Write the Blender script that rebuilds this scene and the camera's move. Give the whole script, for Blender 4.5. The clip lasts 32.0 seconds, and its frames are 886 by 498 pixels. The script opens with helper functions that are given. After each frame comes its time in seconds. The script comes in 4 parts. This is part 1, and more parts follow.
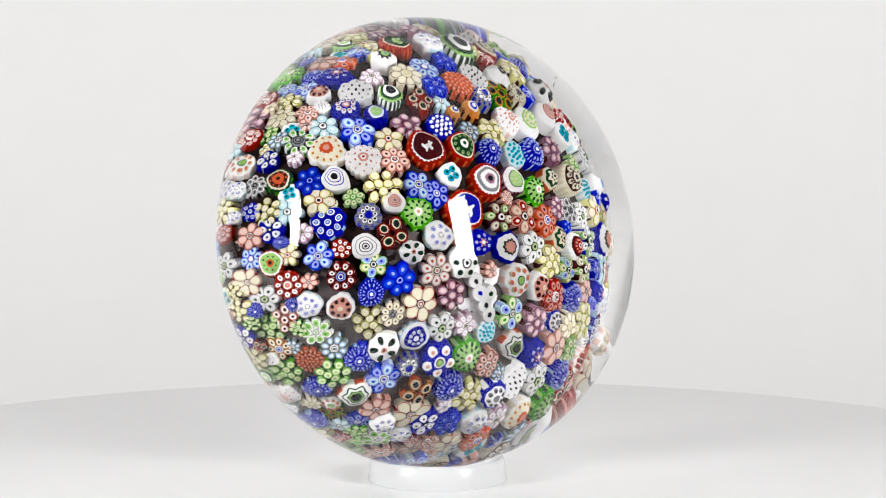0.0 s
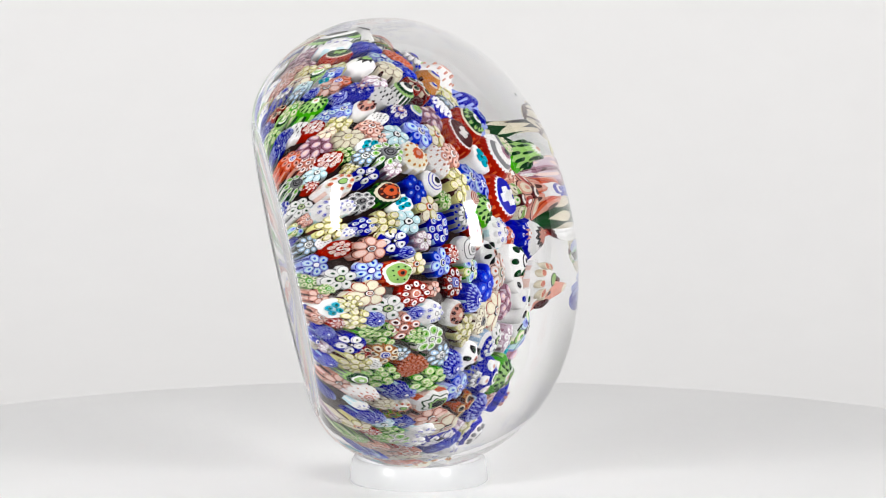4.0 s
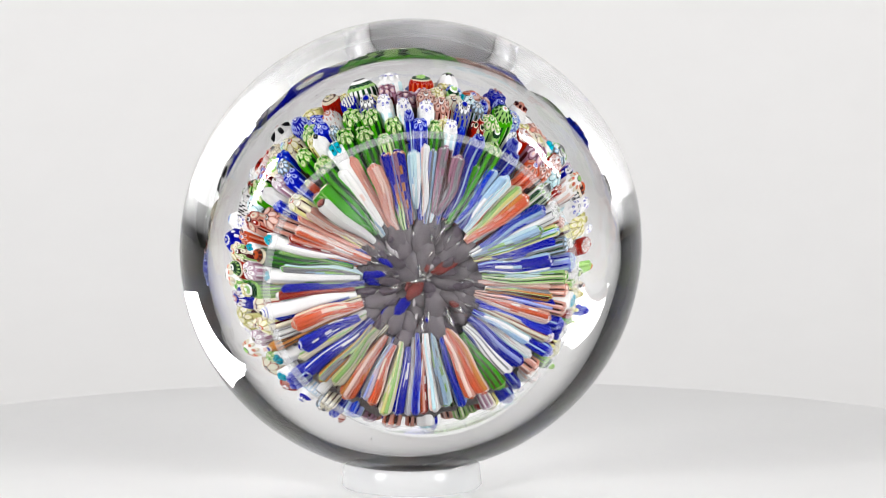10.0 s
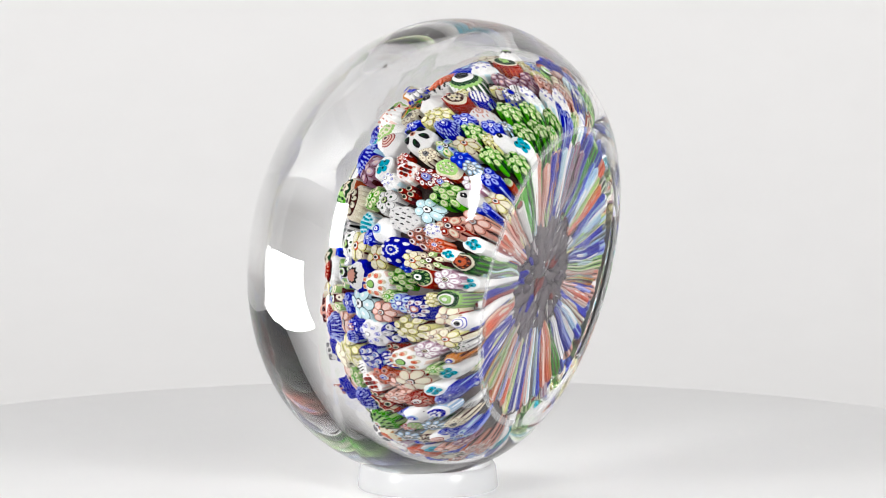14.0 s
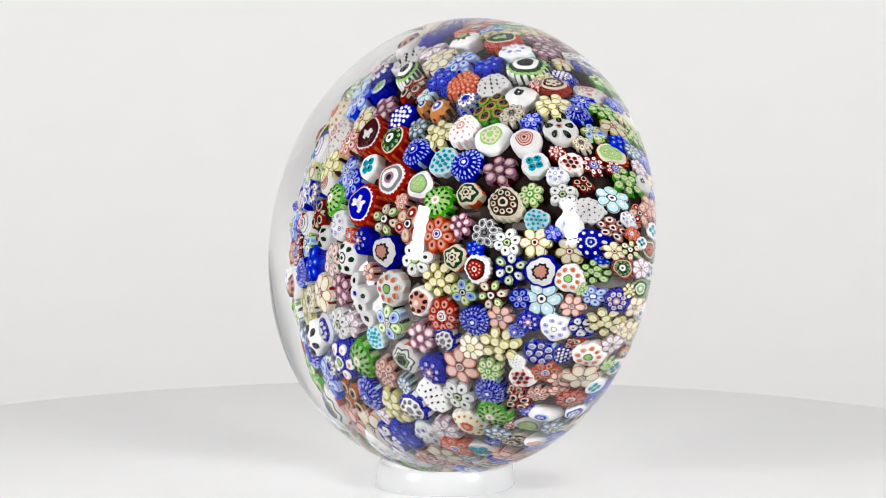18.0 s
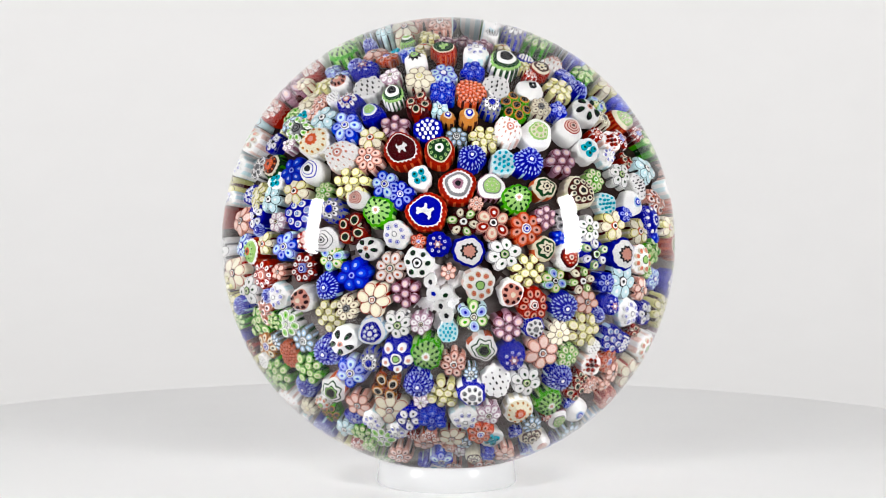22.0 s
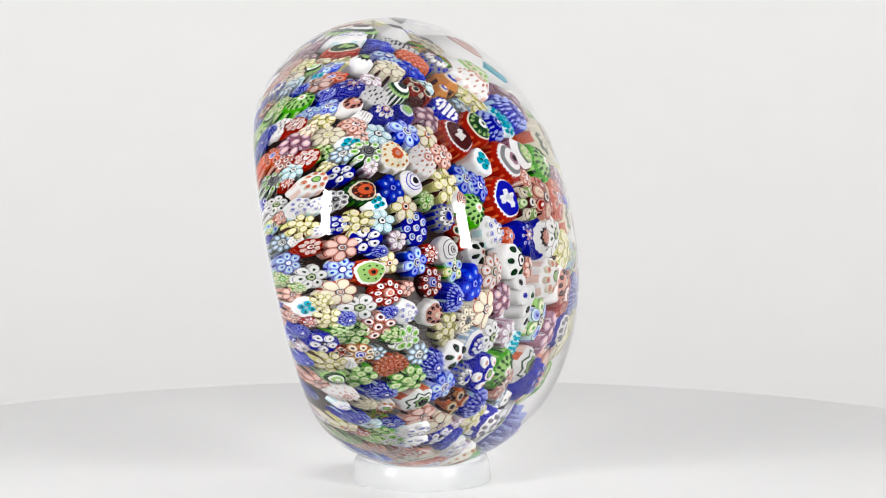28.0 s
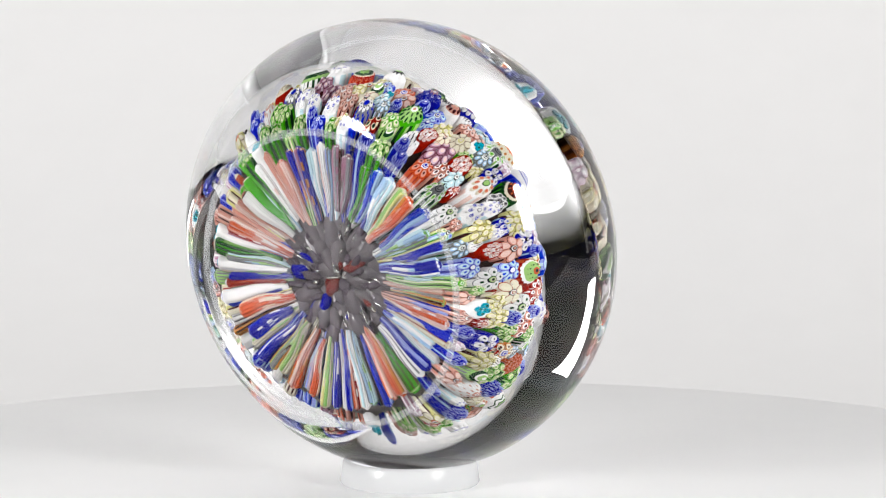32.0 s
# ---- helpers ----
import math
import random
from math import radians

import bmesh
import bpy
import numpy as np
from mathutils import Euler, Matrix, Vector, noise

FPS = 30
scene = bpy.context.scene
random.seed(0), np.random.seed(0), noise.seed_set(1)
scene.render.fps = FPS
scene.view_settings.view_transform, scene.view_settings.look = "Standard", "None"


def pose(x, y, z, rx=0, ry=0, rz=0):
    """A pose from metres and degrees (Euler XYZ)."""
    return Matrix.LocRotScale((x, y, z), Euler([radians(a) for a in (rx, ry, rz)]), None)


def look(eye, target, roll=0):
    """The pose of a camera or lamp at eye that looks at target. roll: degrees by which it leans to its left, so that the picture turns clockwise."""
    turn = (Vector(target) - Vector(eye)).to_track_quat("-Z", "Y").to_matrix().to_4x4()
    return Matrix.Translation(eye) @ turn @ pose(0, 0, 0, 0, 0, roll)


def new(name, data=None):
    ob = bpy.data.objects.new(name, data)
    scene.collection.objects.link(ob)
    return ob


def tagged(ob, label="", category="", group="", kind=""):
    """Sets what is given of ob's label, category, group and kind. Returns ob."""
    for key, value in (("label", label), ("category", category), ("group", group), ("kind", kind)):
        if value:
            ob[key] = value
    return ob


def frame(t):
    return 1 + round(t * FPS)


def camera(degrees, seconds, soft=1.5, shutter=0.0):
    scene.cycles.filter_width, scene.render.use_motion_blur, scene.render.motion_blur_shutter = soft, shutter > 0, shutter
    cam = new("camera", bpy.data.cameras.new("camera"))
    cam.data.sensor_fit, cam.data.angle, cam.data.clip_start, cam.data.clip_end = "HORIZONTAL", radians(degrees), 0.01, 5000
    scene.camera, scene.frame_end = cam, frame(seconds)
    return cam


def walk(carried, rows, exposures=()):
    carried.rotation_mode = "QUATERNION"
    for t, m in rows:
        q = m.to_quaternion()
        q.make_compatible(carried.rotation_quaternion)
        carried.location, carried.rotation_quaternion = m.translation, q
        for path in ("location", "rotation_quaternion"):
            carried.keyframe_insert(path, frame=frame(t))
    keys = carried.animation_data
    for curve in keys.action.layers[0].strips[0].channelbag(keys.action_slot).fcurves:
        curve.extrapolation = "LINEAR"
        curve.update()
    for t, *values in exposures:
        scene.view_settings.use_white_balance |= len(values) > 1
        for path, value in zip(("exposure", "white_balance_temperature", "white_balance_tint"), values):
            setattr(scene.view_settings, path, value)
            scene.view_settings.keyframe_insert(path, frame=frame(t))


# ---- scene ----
cam = camera(17.35, 32.0, 1.0)
CAM = pose(0.00236, -0.48023, 0.0852, 90 - 5.453, 0, 0)
walk(cam, [(0, CAM), (32, CAM)])

# ---- light ----
world = bpy.data.worlds.new("world")
scene.world = world
world.use_nodes = True
world.node_tree.nodes["Background"].inputs[0].default_value = (0.9, 0.95, 1.0, 1)
world.node_tree.nodes["Background"].inputs[1].default_value = 0.02
scene.view_settings.exposure = -0.03


def area_lamp(name, eye, target, width, height, watts, colour=(1, 1, 1), spread=180):
    data = bpy.data.lights.new(name, "AREA")
    data.shape, data.size, data.size_y, data.energy, data.color = "RECTANGLE", width, height, watts, colour
    data.spread = radians(spread)
    ob = new(name, data)
    ob.matrix_world = look(eye, target)
    return ob


def around(degrees, dist, z):
    """A place at that angle from the camera's side of the turntable."""
    return (math.sin(radians(degrees)) * dist, -math.cos(radians(degrees)) * dist, z)


area_lamp("softbox_left", around(-55, 0.6, 0.185), (0, 0, 0.16), 0.078, 0.21, 3.4)
area_lamp("softbox_right", around(48.5, 0.6, 0.20), (0, 0, 0.17), 0.09, 0.22, 3.4)
area_lamp("overhead_light", (0, 0.1, 0.9), (0, 0.09, 0), 1.4, 1.0, 2.8, (1.0, 0.98, 0.985))
for x in (-0.6, 0.6):
    area_lamp("backdrop_light", (x, 0.22, 0.45), (0, 0.6, 0.4), 0.2, 0.9, 0.71, (1.0, 0.985, 0.975), 110)

# ---- materials ----


def material(name, colour, rough=0.5, grain=0.0, grain_scale=800.0, bump=0.0, **inputs):
    """Principled material; grain mixes the colour at two scales, bump is a fine relief."""
    mat = bpy.data.materials.new(name)
    mat.use_nodes = True
    nt = mat.node_tree
    bsdf = nt.nodes["Principled BSDF"]
    bsdf.inputs["Base Color"].default_value = (*colour, 1)
    bsdf.inputs["Roughness"].default_value = rough
    for key, value in inputs.items():
        bsdf.inputs[key.replace("_", " ")].default_value = value
    if grain or bump:
        coord = nt.nodes.new("ShaderNodeTexCoord")
        fine, broad = nt.nodes.new("ShaderNodeTexNoise"), nt.nodes.new("ShaderNodeTexNoise")
        for tex, scale in ((fine, grain_scale), (broad, grain_scale / 7)):
            tex.inputs["Scale"].default_value = scale
            tex.inputs["Detail"].default_value = 4
            nt.links.new(coord.outputs["Object"], tex.inputs["Vector"])
        both = nt.nodes.new("ShaderNodeMath")
        both.operation = "ADD"
        nt.links.new(fine.outputs["Fac"], both.inputs[0])
        nt.links.new(broad.outputs["Fac"], both.inputs[1])
        ramp = nt.nodes.new("ShaderNodeMapRange")
        ramp.inputs["From Min"].default_value, ramp.inputs["From Max"].default_value = 0.6, 1.4
        ramp.inputs["To Min"].default_value, ramp.inputs["To Max"].default_value = 1 - grain, 1 + grain
        nt.links.new(both.outputs[0], ramp.inputs["Value"])
        hsv = nt.nodes.new("ShaderNodeHueSaturation")
        hsv.inputs["Color"].default_value = (*colour, 1)
        nt.links.new(ramp.outputs["Result"], hsv.inputs["Value"])
        nt.links.new(hsv.outputs["Color"], bsdf.inputs["Base Color"])
        if bump:
            relief = nt.nodes.new("ShaderNodeBump")
            relief.inputs["Strength"].default_value = 0.3
            relief.inputs["Distance"].default_value = bump
            nt.links.new(fine.outputs["Fac"], relief.inputs["Height"])
            nt.links.new(relief.outputs["Normal"], bsdf.inputs["Normal"])
    return mat
GLASS = material("clear_lead_glass", (1, 1, 1), 0.0, Transmission_Weight=1.0, IOR=1.508)
PAPER = material("white_backdrop_paper", (0.86, 0.855, 0.85), 0.9, 0.012, 60)
ENAMEL = material("white_satin_plastic", (0.92, 0.92, 0.915), 0.35, 0.012, 90, 0.00002)
WALL = material("dark_studio_wall", (0.03, 0.03, 0.03), 0.9, 0.04, 6, 0.001)
LAMINATE = material("dark_grey_laminate", (0.05, 0.05, 0.05), 0.5, 0.1, 40)
# even grey that stands for the shade on the turntable inside the ring
RING_SHADE = material("ring_shade_grey", (0.45, 0.45, 0.455), 0.95, 0.2, 900, 0.0002)
DARK = material("dark_studio_floor", (0.03, 0.03, 0.03), 0.8, 0.1, 9, 0.001)
ACRYLIC = material("milky_acrylic", (0.88, 0.885, 0.89), 0.25, Transmission_Weight=0.35, IOR=1.4, Specular_IOR_Level=0.35)
GREY_GLASS = material("grey_core_glass", (0.1, 0.087, 0.096), 0.12, 0.5, 600, 0.0001)
DUSK_GLASS = material("dusky_core_glass", (0.06, 0.045, 0.06), 0.15, 0.4, 600)
RUBY_GLASS = material("ruby_core_glass", (0.13, 0.016, 0.013), 0.12, 0.5, 500)
PALE_GLASS = material("pale_core_glass", (0.36, 0.34, 0.35), 0.2, 0.3, 600)
CLOUDY = material("cloudy_glass", (0.74, 0.73, 0.74), 0.35, 0.4, 420)
# shade between the canes, put into the colour of the sheet below their ends
GAP_DARK = material("gap_shade_dark", (0.014, 0.007, 0.006), 0.4, 0.5, 700, Specular_IOR_Level=0.05)
GAP_PALER = material("gap_shade_paler", (0.085, 0.07, 0.068), 0.4, 0.4, 500, Specular_IOR_Level=0.05)
SILVER = material("silvery_bubble", (0.8, 0.8, 0.78), 0.12, Metallic=1.0)
FROST = material("ground_glass", (0.75, 0.76, 0.76), 0.5, 0.1, 900, 0.0001, Alpha=0.2)

# coloured cane glass, one letter each
CANE_COLOURS = {
    "B": (0.003, 0.004, 0.29), "b": (0.009, 0.016, 0.38), "c": (0.36, 0.49, 0.64), "t": (0.05, 0.33, 0.43),
    "W": (0.76, 0.755, 0.75), "w": (0.62, 0.57, 0.46), "P": (0.56, 0.30, 0.25), "S": (0.52, 0.14, 0.085),
    "R": (0.27, 0.012, 0.007), "D": (0.05, 0.003, 0.004), "G": (0.045, 0.29, 0.012), "g": (0.31, 0.49, 0.19),
    "F": (0.004, 0.035, 0.008), "K": (0.005, 0.005, 0.007), "Y": (0.58, 0.56, 0.27), "M": (0.29, 0.155, 0.21),
    "N": (0.045, 0.010, 0.008), "A": (0.48, 0.22, 0.085), "v": (0.06, 0.09, 0.5), "X": (0.19, 0.19, 0.2),
    "p": (0.69, 0.52, 0.47), "q": (0.70, 0.67, 0.54), "m": (0.50, 0.41, 0.47), "k": (0.33, 0.38, 0.68), "a": (0.50, 0.65, 0.69)}
CANE_NAMES = {
    "B": "cobalt", "b": "mid_blue", "c": "pale_blue", "t": "turquoise", "W": "white", "w": "cream", "P": "pink",
    "S": "salmon", "R": "red", "D": "ruby", "G": "green", "g": "pale_green", "F": "bottle_green", "K": "black",
    "Y": "yellow", "M": "mauve", "N": "rust", "A": "amber", "v": "periwinkle", "X": "milky_grey",
    "p": "pale_pink", "q": "ivory", "m": "pale_mauve", "k": "lilac", "a": "pale_aqua"}


def cane_glass(letter):
    """Coloured glass with fine pale streaks drawn out along the cane."""
    colour = CANE_COLOURS[letter]
    mat = material("cane_glass_" + CANE_NAMES[letter], colour, 0.45, Specular_IOR_Level=0.03, Subsurface_Weight=1.0,
                   Subsurface_Radius=(1, 1, 1), Subsurface_Scale=0.0003)
    nt = mat.node_tree
    attr = nt.nodes.new("ShaderNodeAttribute")
    attr.attribute_name = "along"
    info = nt.nodes.new("ShaderNodeObjectInfo")
    shift = nt.nodes.new("ShaderNodeVectorMath")
    shift.operation = "MULTIPLY_ADD"
    shift.inputs[1].default_value = (15.0, 15.0, 1.7)
    nt.links.new(attr.outputs["Vector"], shift.inputs[0])
    far = nt.nodes.new("ShaderNodeMath")
    far.operation = "MULTIPLY"
    far.inputs[1].default_value = 40
    nt.links.new(info.outputs["Random"], far.inputs[0])
    nt.links.new(far.outputs[0], shift.inputs[2])
    tex = nt.nodes.new("ShaderNodeTexNoise")
    tex.inputs["Scale"].default_value = 1.0
    tex.inputs["Detail"].default_value = 3
    nt.links.new(shift.outputs[0], tex.inputs["Vector"])
    ramp = nt.nodes.new("ShaderNodeMapRange")
    ramp.inputs["From Min"].default_value, ramp.inputs["From Max"].default_value = 0.42, 0.66
    ramp.inputs["To Max"].default_value = 0.45
    nt.links.new(tex.outputs["Fac"], ramp.inputs["Value"])
    mix = nt.nodes.new("ShaderNodeMix")
    mix.data_type = "RGBA"
    mix.inputs["A"].default_value = (*colour, 1)
    pale = [0.35 * c + 0.65 * v for c, v in zip(colour, (0.62, 0.62, 0.66))]
    mix.inputs["B"].default_value = (*pale, 1)
    parts = nt.nodes.new("ShaderNodeSeparateXYZ")
    nt.links.new(attr.outputs["Vector"], parts.inputs[0])
    thin = nt.nodes.new("ShaderNodeMapRange")
    thin.inputs["From Min"].default_value, thin.inputs["From Max"].default_value = -0.15, -0.5
    thin.inputs["To Min"].default_value, thin.inputs["To Max"].default_value = 0.1, 2.1
    nt.links.new(parts.outputs["Z"], thin.inputs["Value"])
    drawn = nt.nodes.new("ShaderNodeMath")
    drawn.operation = "MULTIPLY"
    nt.links.new(ramp.outputs["Result"], drawn.inputs[0])
    nt.links.new(thin.outputs["Result"], drawn.inputs[1])
    nt.links.new(drawn.outputs[0], mix.inputs["Factor"])
    tone = nt.nodes.new("ShaderNodeMapRange")
    tone.inputs["To Min"].default_value, tone.inputs["To Max"].default_value = 0.62, 0.94
    nt.links.new(info.outputs["Random"], tone.inputs["Value"])
    vary = nt.nodes.new("ShaderNodeHueSaturation")
    vary.inputs["Saturation"].default_value = 1.16
    nt.links.new(tone.outputs["Result"], vary.inputs["Value"])
    nt.links.new(mix.outputs["Result"], vary.inputs["Color"])
    nt.links.new(vary.outputs["Color"], nt.nodes["Principled BSDF"].inputs["Base Color"])
    return mat


CANE_MATS = {k: cane_glass(k) for k in CANE_COLOURS}

# ---- mesh helpers ----


def part(name, data, mats, parent, label=""):
    """Links a mesh (or bmesh) as one object under a thing or a part."""
    if isinstance(data, bmesh.types.BMesh):
        mesh = bpy.data.meshes.new(name)
        data.to_mesh(mesh)
        data.free()
        data = mesh
    if mats and not data.materials:
        for m in mats if isinstance(mats, (list, tuple)) else [mats]:
            data.materials.append(m)
    ob = new(name, data)
    ob.parent = parent
    return tagged(ob, label)


def lathe(profile, steps, smooth=True):
    """Mesh of revolution about z; points on the axis become single vertices."""
    bm = bmesh.new()
    rings = []
    for r, z in profile:
        if r < 1e-7:
            rings.append([bm.verts.new((0, 0, z))])
        else:
            rings.append([bm.verts.new((r * math.cos(2 * math.pi * i / steps), r * math.sin(2 * math.pi * i / steps), z))
                          for i in range(steps)])
    for a, b in zip(rings, rings[1:]):
        for i in range(steps):
            j = (i + 1) % steps
            corners = [a[i % len(a)], a[j % len(a)], b[j % len(b)], b[i % len(b)]]
            face = list(dict.fromkeys(corners))
            if len(face) > 2:
                bm.faces.new(face).smooth = smooth
    bmesh.ops.recalc_face_normals(bm, faces=bm.faces)
    return bm


def box(x0, x1, y0, y1, z0, z1):
    bm = bmesh.new()
    bmesh.ops.create_cube(bm, size=1, matrix=Matrix.Translation(((x0 + x1) / 2, (y0 + y1) / 2, (z0 + z1) / 2))
                          @ Matrix.Diagonal((x1 - x0, y1 - y0, z1 - z0, 1)))
    return bm


def structure(name, bm, mat, label, category):
    ob = part(name, bm, mat, None)
    return tagged(ob, label, category, kind="structure")


# ---- the studio ----
structure("floor", box(-1.7, 1.7, -1.6, 1.9, -0.83, -0.78), DARK, "dark studio floor", "floor")
structure("ceiling", box(-1.7, 1.7, -1.6, 1.9, 1.75, 1.8), WALL, "plain dark grey studio ceiling", "ceiling")
structure("wall_north", box(-1.75, 1.75, 1.9, 1.95, -0.83, 1.8), WALL, "plain dark grey studio wall", "wall")
structure("wall_south", box(-1.75, 1.75, -1.65, -1.6, -0.83, 1.8), WALL, "plain dark grey studio wall", "wall")
structure("wall_west", box(-1.75, -1.7, -1.6, 1.9, -0.83, 1.8), WALL, "plain dark grey studio wall", "wall")
structure("wall_east", box(1.7, 1.75, -1.6, 1.9, -0.83, 1.8), WALL, "plain dark grey studio wall", "wall")


def sweep():
    """White paper that runs flat under the turntable and curves up behind it."""
    line = [(0.04 * i, 0.0, 0.0) for i in range(-3, 7)]
    line += [(0.24 + 0.36 * math.sin(radians(1.5 * i)), 0.36 * (1 - math.cos(radians(1.5 * i))), 1.5 * i) for i in range(1, 61)]
    line += [(0.6, 0.36 + 0.1 * i, 90) for i in range(1, 9)]
    bm = bmesh.new()
    rows = []
    for y, z, turn in line:
        dy, dz = 0.0012 * math.sin(radians(turn)), -0.0012 * math.cos(radians(turn))
        rows.append([bm.verts.new((x, y + k * dy, z - 0.0388 + k * dz)) for k in (0, 1) for x in (-0.8, 0.8)])
    for a, b in zip(rows, rows[1:]):
        for i, j in ((0, 1), (1, 3), (3, 2), (2, 0)):
            bm.faces.new((a[i], a[j], b[j], b[i])).smooth = True
    for ends in (rows[0], rows[-1]):
        bm.faces.new([ends[i] for i in (0, 1, 3, 2)])
    bmesh.ops.recalc_face_normals(bm, faces=bm.faces)
    for e in bm.edges:
        if abs(e.verts[0].co.x - e.verts[1].co.x) < 0.01:
            e.smooth = False
    return bm


structure("backdrop", sweep(), PAPER, "seamless white paper sweep behind the turntable", "backdrop")


def table():
    thing = tagged(new("studio_table"), "dark grey laminate studio table under the white paper", "table")
    thing.location = (0, 0.1, -0.78)
    part("tabletop", box(-0.8, 0.8, -0.62, 0.52, 0.705, 0.735), LAMINATE, thing)
    for x in (-0.74, 0.74):
        for y in (-0.56, 0.46):
            part("leg", box(x - 0.025, x + 0.025, y - 0.025, y + 0.025, 0, 0.705), WALL, thing)
    return thing


table()


def turntable():
    thing = tagged(new("turntable"), "white satin plastic turntable disc on the paper", "turntable")
    r = 0.1238
    part("disc", lathe([(0, 0), (r - 0.0016, 0), (r - 0.0005, -0.0005), (r, -0.0016), (r, -0.0075),
                        (r - 0.001, -0.0088), (0, -0.0088)], 160), ENAMEL, thing)
    part("base", lathe([(0, -0.0088), (0.075, -0.0088), (0.08, -0.012), (0.08, -0.036), (0.077, -0.0384),
                        (0, -0.0384)], 96), ENAMEL, thing)
    return thing


TURN_T, TURN_START = 24.7054, -320.3204


def heading(t):
    return radians(TURN_START + 360 * t / TURN_T)


def stand():
    thing = tagged(new("display_ring"), "low milky acrylic ring holding up the paperweight", "stand")
    part("ring", lathe([(0.0114, 0.0), (0.0117, 0.0004), (0.0113, 0.0036), (0.0110, 0.0041), (0.0104, 0.0040),
                        (0.0092, 0.0029), (0.0085, 0.0004), (0.0088, 0.0), (0.0114, 0.0)], 72), ACRYLIC, thing)
    # added disc: shade under the weight, put into its colour
    part("pad", lathe([(0, 0.0001), (0.0083, 0.0001), (0.0084, 0.0003), (0.0083, 0.0007), (0, 0.0007)], 48), RING_SHADE, thing, "added grey disc for the shade inside the ring")
    return thing


# ---- the paperweight ----
R, RB, ZM, TOP, LOW_N, HIGH_N = 0.038, 0.0251, 0.01846, 0.04823, 1.712, 2.2
SET_R, SET_UP, SET_Z, SET_DOWN, SET_N, SET_LOW = 0.0257, 0.0143, 0.0157, 0.0165, 1.888, 4.76
CORE = Vector((0, 0, 0.0035))


def glass_profile():
    """Half section of the weight: hollowed base, shoulder, widest line, dome."""
    pts = [(0, 0.0007), (0.008, 0.00064), (0.016, 0.00045), (0.0222, 0.00022), (0.0236, 0.00006), (0.0242, 0.0), (RB, 0.0)]
    for i in range(1, 81):
        a = math.pi / 2 * i / 80
        pts.append((RB + (R - RB) * math.sin(a) ** (2 / LOW_N), ZM * (1 - max(0, math.cos(a)) ** (2 / LOW_N))))
    for i in range(1, 121):
        a = math.pi / 2 * i / 120
        pts.append((R * max(0, math.cos(a)) ** (2 / HIGH_N) if i < 120 else 0, ZM + (TOP - ZM) * math.sin(a) ** (2 / HIGH_N)))
    return pts


def set_point(az, pol):
    """Where the way from the core in that direction meets the domed surface of the cane set."""
    way = Vector((math.sin(pol) * math.cos(az), math.sin(pol) * math.sin(az), math.cos(pol)))
    lo, hi = 0.0, 0.05
    for _ in range(30):
        mid = (lo + hi) / 2
        q = CORE + way * mid
        z = q.z - SET_Z
        n = SET_N if z > 0 else SET_LOW
        swell = 1 + (0.006 + 0.012 * math.cos(az)) * min(1, max(0, (0.0235 - q.z) / 0.008))
        inside = (math.hypot(q.x, q.y) / (SET_R * swell)) ** SET_N + (abs(z) / (SET_UP if z > 0 else SET_DOWN)) ** n < 1
        lo, hi = (mid, hi) if inside else (lo, mid)
    return CORE + way * lo, way, lo


WAVE = (0, 0.3, 1, 0.3)


